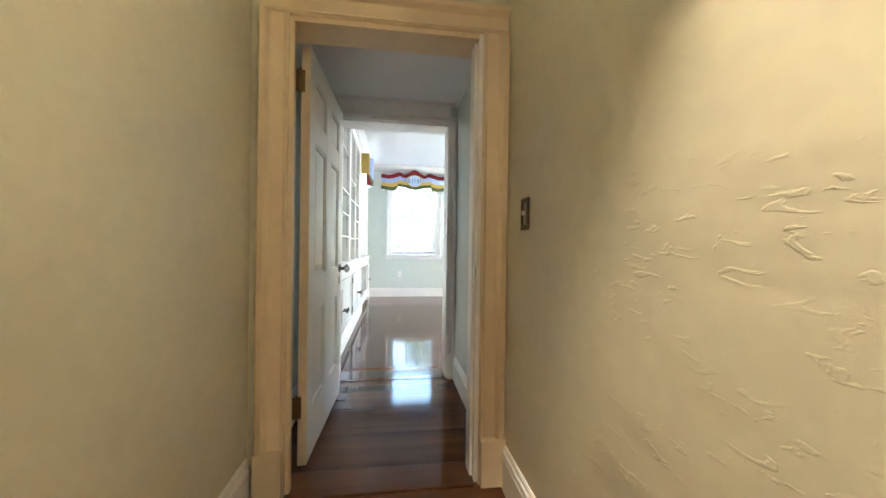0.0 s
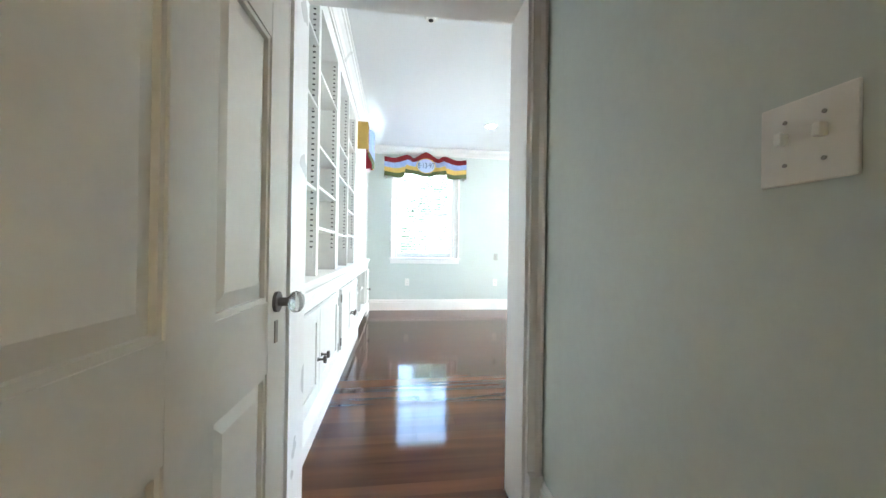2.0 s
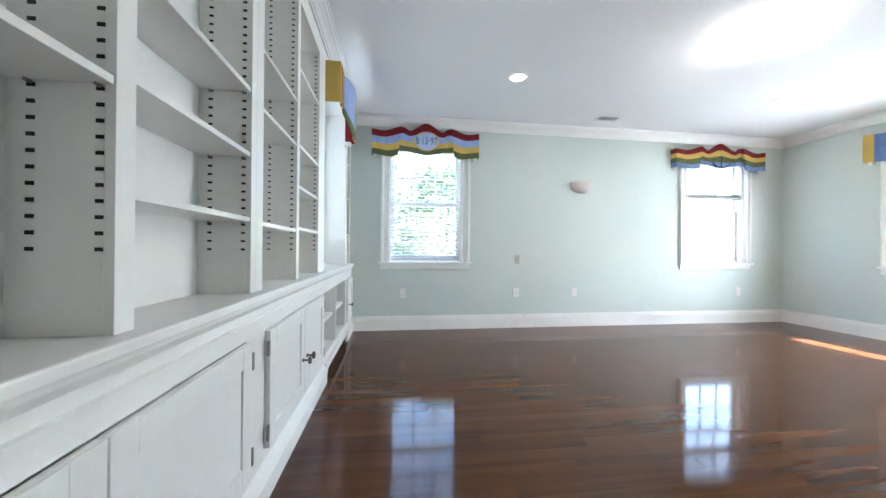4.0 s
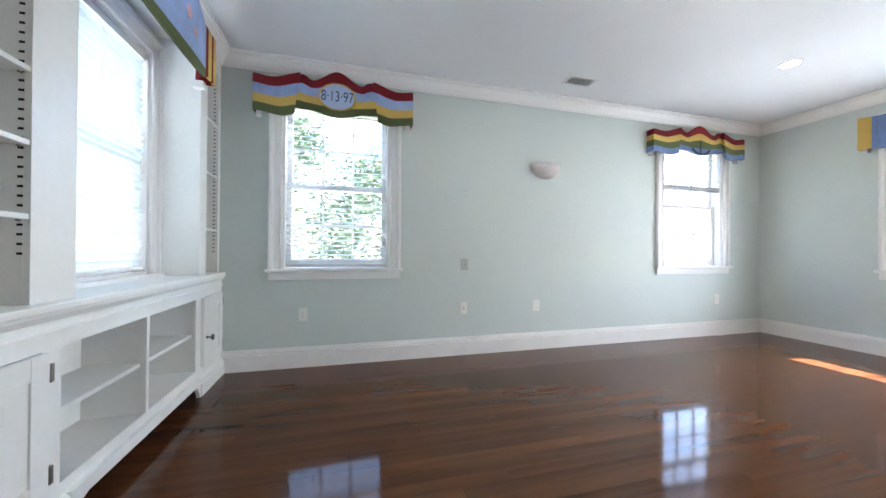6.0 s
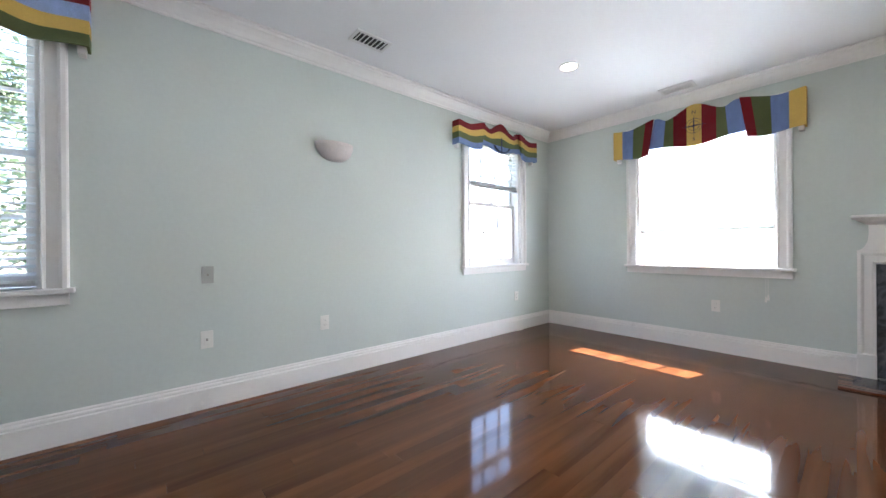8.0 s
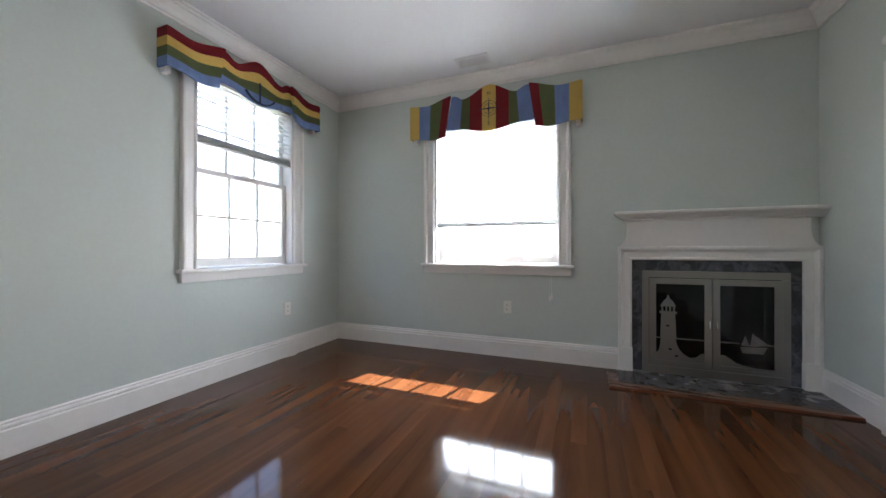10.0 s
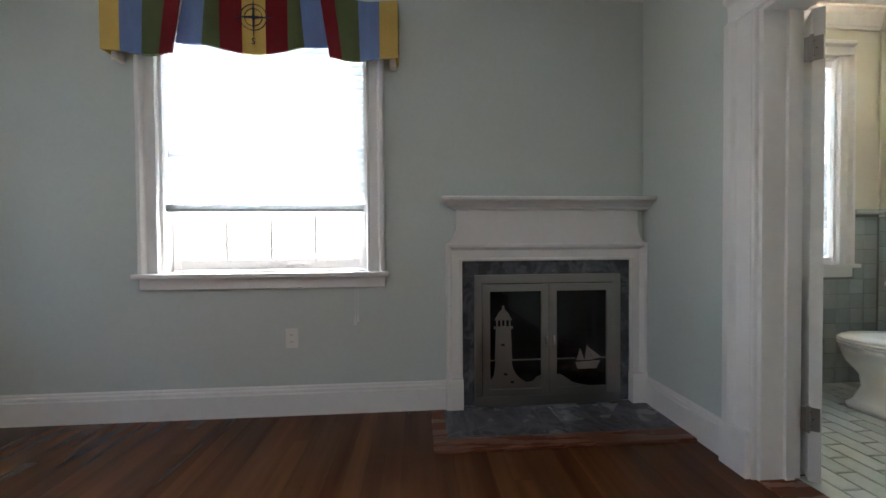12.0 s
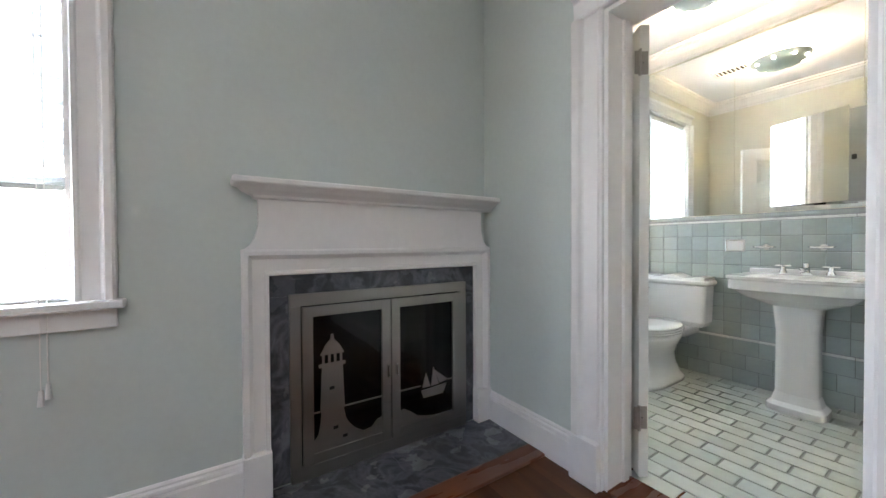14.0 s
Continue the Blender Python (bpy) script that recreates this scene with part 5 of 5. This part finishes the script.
def tile_grid(parent, u0, u1, v0, v1, su, sv, joint, thick, put, material, bond=0.0, limit=300):
    row = 0
    v = v0
    cache = {}
    while v < v1 - 0.01:
        vb = min(v + sv, v1)
        u = u0 - (su * bond if row % 2 else 0)
        while u < u1 - 0.005:
            ua, ub = max(u, u0), min(u + su, u1)
            if ub - ua > 0.012:
                key = (round(ub - ua, 3), round(vb - v, 3))
                if key not in cache:
                    bm = bmesh.new()
                    du, dv = (key[0] - joint) / 2, (key[1] - joint) / 2
                    e = 0.003
                    loft(bm, [[(-du, -dv, 0), (du, -dv, 0), (du, dv, 0), (-du, dv, 0)], [(-du, -dv, thick - 0.002), (du, -dv, thick - 0.002), (du, dv, thick - 0.002), (-du, dv, thick - 0.002)],
                              [(-du + e, -dv + e, thick), (du - e, -dv + e, thick), (du - e, dv - e, thick), (-du + e, dv - e, thick)]])
                    cache[key] = mesh_of("tile", bm, material)
                t = new("tile", cache[key])
                t.parent = parent
                m = put((ua + ub) / 2, (v + vb) / 2)
                t.matrix_local = m @ Matrix.Rotation(radians(random.uniform(-0.25, 0.25)), 4, "X")
            u += su
        v += sv
        row += 1


bs = bpy.data.objects["wall_bath_south"]
be = bpy.data.objects["wall_bath_east"]
grs = part("grout_bed", B(BX0, BX1, BY0, BY0 + 0.006, 0, LED), GROUT, bs)
gre = part("grout_bed", wall("y", BY0 + 0.006, 3.09, BX1 - 0.006, BX1, LED, [(1.58, 2.62, 0.77, LED)]), GROUT, be)
put_s = lambda u, v: Matrix.Translation((u, BY0 + 0.0055, v)) @ Matrix.Rotation(radians(-90), 4, "X")
put_e = lambda u, v: Matrix.Translation((BX1 - 0.0055, u, v)) @ Matrix(((0, 0, -1, 0), (1, 0, 0, 0), (0, 1, 0, 0), (0, 0, 0, 1)))
tile_grid(bs, 4.30, BX1 - 0.012, 0, 0.324, 0.152, 0.108, 0.003, 0.006, put_s, WALLTILE, 0.5)
tile_grid(bs, 4.30, BX1 - 0.012, 0.324, 0.344, 0.152, 0.02, 0.003, 0.010, put_s, LINERTILE)
tile_grid(bs, 4.30, BX1 - 0.012, 0.344, 1.206, 0.108, 0.108, 0.003, 0.006, put_s, WALLTILE)
tile_grid(bs, 4.30, BX1 - 0.012, 1.206, 1.226, 0.152, 0.02, 0.003, 0.010, put_s, LINERTILE)
tile_grid(be, BY0 + 0.02, 3.08, 0, 0.756, 0.108, 0.108, 0.003, 0.006, put_e, WALLTILE)
tile_grid(be, BY0 + 0.02, 1.57, 0.756, 1.206, 0.108, 0.108, 0.003, 0.006, put_e, WALLTILE)
LEDGE = [(0, 0), (0.018, 0), (0.028, 0.012), (0.026, 0.03), (0, 0.036)]
GREYLEDGE = tile_material("grey_green_ledge_tile", (0.50, 0.55, 0.54), 0.12)
run("tile_ledge", LEDGE, "s", BX0, BX1, BY0, 1.227, GREYLEDGE, "glazed grey-green tile cap ledge", "trim")
run("tile_ledge_east", LEDGE, "e", BY0, 1.57, BX1, 1.227, GREYLEDGE, "glazed grey-green tile cap ledge", "trim")

mr = thing("wall_mirror", (4.95, BY0, 1.27), "large frameless wall mirror above tile ledge", "mirror")
for a_, b_ in ((4.06, 4.58), (4.582, 5.21), (5.212, 5.985)):
    part("mirror_panel", B(a_, b_, BY0 + 0.0005, BY0 + 0.006, 1.268, 2.545), MIRROR, mr)
mc = thing("medicine_cabinet", (4.80, BY0 + 0.006, 1.30), "recessed mirrored medicine cabinet standing open", "cabinet")
part("body", B(4.56, 4.66, BY0 + 0.007, BY0 + 0.06, 1.30, 1.86), GREYPLASTIC, mc)
mdoor = part("mirror_door", B(-0.40, 0, -0.006, 0.0, 1.30, 1.86), MIRROR, mc, local=True)
mdoor.matrix_local = Matrix.Translation((5.0 - 4.80, 0.02, -1.30)) @ Matrix.Rotation(radians(-19), 4, "Z")
part("hinge_knob", B(4.60, 4.62, BY0 + 0.06, BY0 + 0.08, 1.55, 1.58, 0.004), DARK, mc)

bl = thing("flush_ceiling_lamp", (5.14, 2.13, H - 0.02), "pierced pale green bowl bathroom ceiling lamp, lit", "ceiling light")
LAMPGREEN = mat("pale_green_lamp_enamel", (0.50, 0.58, 0.53), 0.35)
bm = lathe(bmesh.new(), [(0.003, -0.155), (0.07, -0.148), (0.14, -0.12), (0.19, -0.075), (0.195, -0.07)], (5.14, 2.13, H - 0.02), 40)
bm.faces.ensure_lookup_table()
tops = [f for f in bm.faces if len(f.verts) == 40 and f.calc_center_median().z > H - 0.1]
bmesh.ops.delete(bm, geom=tops, context="FACES_ONLY")
part("bowl", bm, LAMPGREEN, bl, smooth=True)
part("stem", C((5.14, 2.13, H - 0.055), 0.012, 0.07, "z", 12), CHROME, bl)
for k in range(8):
    t = 2 * math.pi * k / 8
    st = bmesh.new()
    ball(st, (5.14 + 0.168 * math.cos(t), 2.13 + 0.168 * math.sin(t), H - 0.02 - 0.105), 0.012, 1, 1, 0.8, 8)
    part("pierced_star", st, BULB, bl)
vent(5.5, 2.2, 0.28, 0.16, "y", "white bathroom ceiling vent", H - 0.02)

leaf("bathroom_door", (4.986, 3.060, 0), -38.0, 0.70, 2.0, "white painted six-panel bathroom door standing open", 0.63, DOORPAINT, STEEL)


def superloop(cx, cy, rx, ry, z, p=2.6, n=32, front=0.0):
    out = []
    for k in range(n):
        t = 2 * math.pi * k / n
        c_, s_ = math.cos(t), math.sin(t)
        x = abs(c_) ** (2 / p) * (1 if c_ > 0 else -1)
        y = abs(s_) ** (2 / p) * (1 if s_ > 0 else -1)
        out.append((cx + rx * x, cy + ry * y * (1 + front * (1 if y > 0 else 0)), z))
    return out


TX, TY = 5.56, 1.875
to = thing("toilet", (TX, TY, 0), "white porcelain two-piece toilet with lid down", "toilet")
part("pedestal", loft(bmesh.new(), [superloop(TX, TY - 0.06, 0.135, 0.27, 0.0, 4), superloop(TX, TY - 0.06, 0.135, 0.27, 0.03, 4), superloop(TX, TY - 0.06, 0.115, 0.25, 0.06, 3.2), superloop(TX, TY - 0.06, 0.10, 0.22, 0.14, 2.6),
                                   superloop(TX, TY - 0.04, 0.105, 0.22, 0.22, 2.4), superloop(TX, TY, 0.15, 0.25, 0.30, 2.2), superloop(TX, TY, 0.18, 0.265, 0.36, 2.2), superloop(TX, TY, 0.185, 0.27, 0.395, 2.2)]), PORCELAIN, to, smooth=True)
part("rim", loft(bmesh.new(), [superloop(TX, TY, 0.187, 0.272, 0.396, 2.2), superloop(TX, TY, 0.192, 0.278, 0.402, 2.2), superloop(TX, TY, 0.188, 0.274, 0.412, 2.2)]), PORCELAIN, to, smooth=True)
part("seat", loft(bmesh.new(), [superloop(TX, TY, 0.188, 0.272, 0.4125, 2.2), superloop(TX, TY, 0.193, 0.277, 0.42, 2.2), superloop(TX, TY, 0.188, 0.272, 0.43, 2.2)]), PORCELAIN, to, smooth=True)
part("lid", loft(bmesh.new(), [superloop(TX, TY, 0.185, 0.27, 0.431, 2.2), superloop(TX, TY, 0.19, 0.275, 0.438, 2.2), superloop(TX, TY, 0.175, 0.258, 0.448, 2.2), superloop(TX, TY, 0.08, 0.12, 0.452, 2.2)]), PORCELAIN, to, smooth=True)
part("shelf_neck", B(TX - 0.14, TX + 0.14, BY0 + 0.03, TY - 0.20, 0.33, 0.405, 0.02), PORCELAIN, to)
tank = part("tank", loft(bmesh.new(), [superloop(TX, BY0 + 0.125, 0.215, 0.085, 0.406, 7), superloop(TX, BY0 + 0.125, 0.235, 0.095, 0.44, 7), superloop(TX, BY0 + 0.125, 0.245, 0.10, 0.72, 7)]), PORCELAIN, to, smooth=False)
part("tank_lid", loft(bmesh.new(), [superloop(TX, BY0 + 0.125, 0.25, 0.105, 0.721, 7), superloop(TX, BY0 + 0.125, 0.262, 0.115, 0.735, 7), superloop(TX, BY0 + 0.125, 0.262, 0.115, 0.755, 7), superloop(TX, BY0 + 0.125, 0.25, 0.105, 0.766, 7)]), PORCELAIN, tank)
part("tank_lid_crest", loft(bmesh.new(), [[(TX + 0.24 * (k / 24 * 2 - 1), BY0 + y, z + (0.014 * (1 - abs(k / 24 * 2 - 1)) + 0.010 * math.cos(7.5 * (k / 24 * 2 - 1)) + 0.008 if z > 0.766 else 0)) for y, z in ((0.03, 0.765), (0.222, 0.765), (0.215, 0.770), (0.15, 0.774), (0.04, 0.774))] for k in range(25)]), PORCELAIN, tank)
part("flush_lever", B(TX + 0.15, TX + 0.22, BY0 + 0.226, BY0 + 0.240, 0.672, 0.686, 0.004), CHROME, tank, "chrome flush lever")
for sx in (-1, 1):
    part("bolt_cap", ball(bmesh.new(), (TX + sx * 0.115, TY - 0.12, 0.035), 0.014), PORCELAIN, to)

SX, SY = 4.805, 1.62
si = thing("pedestal_sink", (SX, SY, 0), "white porcelain pedestal sink with chrome taps", "sink")
part("pedestal", loft(bmesh.new(), [superloop(SX, SY, 0.135, 0.115, 0.0, 5), superloop(SX, SY, 0.135, 0.115, 0.04, 5), superloop(SX, SY, 0.115, 0.095, 0.065, 5), superloop(SX, SY, 0.10, 0.085, 0.12, 4), superloop(SX, SY, 0.098, 0.083, 0.5, 4), superloop(SX, SY, 0.115, 0.10, 0.69, 4)]), PORCELAIN, si)
basin = part("basin", loft(bmesh.new(), [superloop(SX, SY, 0.14, 0.12, 0.66, 3), superloop(SX, SY, 0.24, 0.19, 0.70, 3.4), superloop(SX, SY, 0.29, 0.235, 0.745, 5), superloop(SX, SY, 0.31, 0.25, 0.755, 6), superloop(SX, SY, 0.31, 0.25, 0.815, 6), superloop(SX, SY, 0.322, 0.258, 0.82, 6), superloop(SX, SY, 0.322, 0.258, 0.838, 6),
                               superloop(SX, SY, 0.30, 0.235, 0.842, 6), superloop(SX, SY + 0.04, 0.24, 0.155, 0.835, 3), superloop(SX, SY + 0.04, 0.20, 0.125, 0.78, 2.6), superloop(SX, SY + 0.04, 0.08, 0.06, 0.73, 2.2)]), PORCELAIN, si)
part("backsplash", B(SX - 0.30, SX + 0.30, BY0 + 0.02, BY0 + 0.055, 0.836, 0.872, 0.01), PORCELAIN, basin)
for x in (-0.11, 0.11):
    tp = part("tap", lathe(bmesh.new(), [(0.026, 0), (0.022, 0.012), (0.012, 0.03), (0.014, 0.045), (0.008, 0.055)], (SX + x, SY - 0.165, 0.842), 16), CHROME, si, smooth=True)
    part("tap_handle", B(SX + x - 0.04, SX + x + 0.04, SY - 0.17, SY - 0.16, 0.892, 0.902, 0.004), CHROME, tp)
    part("tap_handle", B(SX + x - 0.005, SX + x + 0.005, SY - 0.205, SY - 0.125, 0.8925, 0.9015, 0.004), CHROME, tp)
sp = part("spout", lathe(bmesh.new(), [(0.025, 0), (0.02, 0.02), (0.014, 0.05), (0.018, 0.07), (0.008, 0.08)], (SX, SY - 0.165, 0.842), 16), CHROME, si, smooth=True)
part("spout_arm", B(SX - 0.012, SX + 0.012, SY - 0.16, SY - 0.055, 0.865, 0.89, 0.008), CHROME, sp)
dr2 = part("drain_pipe", C((SX - 0.02, BY0 + 0.09, 0.52), 0.018, 0.16, "y", 14), CHROME, si)
bo = thing("wall_outlet", (5.20, BY0 + 0.0125, 1.03), "white outlet in chrome frame on tile", "outlet")
part("chrome_frame", B(5.14, 5.26, BY0 + 0.0125, BY0 + 0.017, 0.985, 1.075, 0.002), CHROME, bo)
part("cover_plate", B(5.15, 5.25, BY0 + 0.017, BY0 + 0.021, 0.993, 1.067, 0.002), PLASTIC, bo)
for x in (5.18, 5.22):
    part("socket", C((x, BY0 + 0.022, 1.03), 0.014, 0.003, "y", 16), PLASTIC, bo)
for x, nm, lb in ((5.02, "toothbrush_holder", "chrome wall toothbrush holder on tile"), (4.74, "soap_dish", "chrome wall soap dish on tile")):
    o = thing(nm, (x, BY0 + 0.0125, 1.02), lb, nm.replace("_", " "))
    part("bracket", C((x, BY0 + 0.02, 1.02), 0.02, 0.014, "y", 16), CHROME, o)
    part("tray", lathe(bmesh.new(), [(0.035, 0), (0.055, 0.006), (0.06, 0.016), (0.052, 0.016), (0.03, 0.006)], (x, BY0 + 0.075, 1.01), 24, 1.1, 0.8), CHROME, o, smooth=True)

# ---- trees outside ----


def tree(x, y, base, h, spread, seed):
    rnd = random.Random(seed)
    t = thing("tree", (x, y, base), "leafy broad tree beyond the window", "tree", group="garden trees")
    bm = bmesh.new()
    loft(bm, [[(x + r * math.cos(2 * math.pi * k / 10) + o_, y + r * math.sin(2 * math.pi * k / 10), z) for k in range(10)] for r, z, o_ in ((0.22, base, 0), (0.16, base + h * 0.25, 0.05), (0.11, base + h * 0.5, 0.0), (0.04, base + h * 0.85, 0.1))])
    for k in range(9):
        an = rnd.uniform(0, 6.28)
        z0 = base + h * rnd.uniform(0.25, 0.65)
        ln = spread * rnd.uniform(0.5, 0.9)
        loft(bm, [[(x + q * ln * math.cos(an) + r * math.cos(2 * math.pi * j / 6), y + q * ln * math.sin(an) + r * math.sin(2 * math.pi * j / 6), z0 + q * ln * 0.6) for j in range(6)] for q, r in ((0, 0.06), (0.5, 0.035), (1, 0.01))])
    part("trunk", bm, BARK, t)
    verts, faces = [], []
    clumps = []
    for k in range(120):
        an, el, rr = rnd.uniform(0, 6.28), rnd.uniform(-0.5, 1.4), spread * rnd.uniform(0.35, 1.0)
        clumps.append((x + rr * math.cos(an) * math.cos(el), y + rr * math.sin(an) * math.cos(el), base + h * 0.52 + h * 0.4 * math.sin(el)))
    for cx_, cy_, cz_ in clumps:
        for k in range(75):
            p = Vector((cx_ + rnd.gauss(0, 0.28), cy_ + rnd.gauss(0, 0.28), cz_ + rnd.gauss(0, 0.22)))
            u = Vector((rnd.gauss(0, 1), rnd.gauss(0, 1), rnd.gauss(0, 0.5))).normalized()
            w = u.cross(Vector((rnd.gauss(0, 1), rnd.gauss(0, 1), rnd.gauss(0, 1)))).normalized()
            s = rnd.uniform(0.05, 0.10)
            i = len(verts)
            verts += [p - u * s, p + w * s * 0.45, p + u * s, p - w * s * 0.45]
            faces.append((i, i + 1, i + 2, i + 3))
    me = bpy.data.meshes.new("crown")
    me.from_pydata([v - Vector((x, y, base)) for v in verts], [], faces)
    me.materials.append(LEAF)
    c_ = new("crown", me)
    c_.parent = t
    return t


for i, (x, y, h, s) in enumerate(((-0.9, 14.0, 8.0, 2.6), (1.6, 13.2, 7.0, 2.2), (-3.6, 15.5, 9.0, 3.0), (-5.5, 12.0, 7.5, 2.4))):
    tree(x, y, -3.2, h, s, 11 + i)

# ---- floor boards and tiles ----


def boards(parent, x0, x1, y0, y1, width, skip=None):
    cache = {}
    y = y0
    rnd = random.Random(5)
    while y < y1 - 0.004:
        wy = min(width, y1 - y)
        x = x0 - rnd.uniform(0, 1.6)
        while x < x1:
            ln = rnd.choice((1.4, 1.8, 2.2, 2.7))
            a_, b_ = max(x, x0), min(x + ln, x1)
            if b_ - a_ > 0.03:
                key = (round(b_ - a_, 2), round(wy, 3))
                if key not in cache:
                    bm = bmesh.new()
                    dx, dy, e = (b_ - a_) / 2 - 0.0006, wy / 2 - 0.00005, 0.0001
                    loft(bm, [[(-dx, -dy, -0.012), (dx, -dy, -0.012), (dx, dy, -0.012), (-dx, dy, -0.012)], [(-dx, -dy, -e), (dx, -dy, -e), (dx, dy, -e), (-dx, dy, -e)], [(-dx + e, -dy + e, 0), (dx - e, -dy + e, 0), (dx - e, dy - e, 0), (-dx + e, dy - e, 0)]])
                    cache[key] = mesh_of("plank", bm, PLANK)
                p = new("plank", cache[key])
                p.parent = parent
                p.location = ((a_ + b_) / 2, y + wy / 2, 0.0)
                p.rotation_euler = (radians(rnd.uniform(-0.09, 0.09)), radians(rnd.uniform(-0.015, 0.015)), 0)
            x += ln
        y += width


boards(floor, XW + 0.05, XE - 0.001, YS1, YN - 0.001, 0.0826)
boards(hall_floor, HALL_X0 + 0.001, HALL_X1 - 0.001, -2.19, 2.80, 0.0826)
tile_grid(bath_floor, BX0, BX1, BY0, YS2 - 0.175, 0.204, 0.102, 0.009, 0.007, lambda u, v: Matrix.Translation((u, v, -0.005)), FLOORTILE, 0.5)
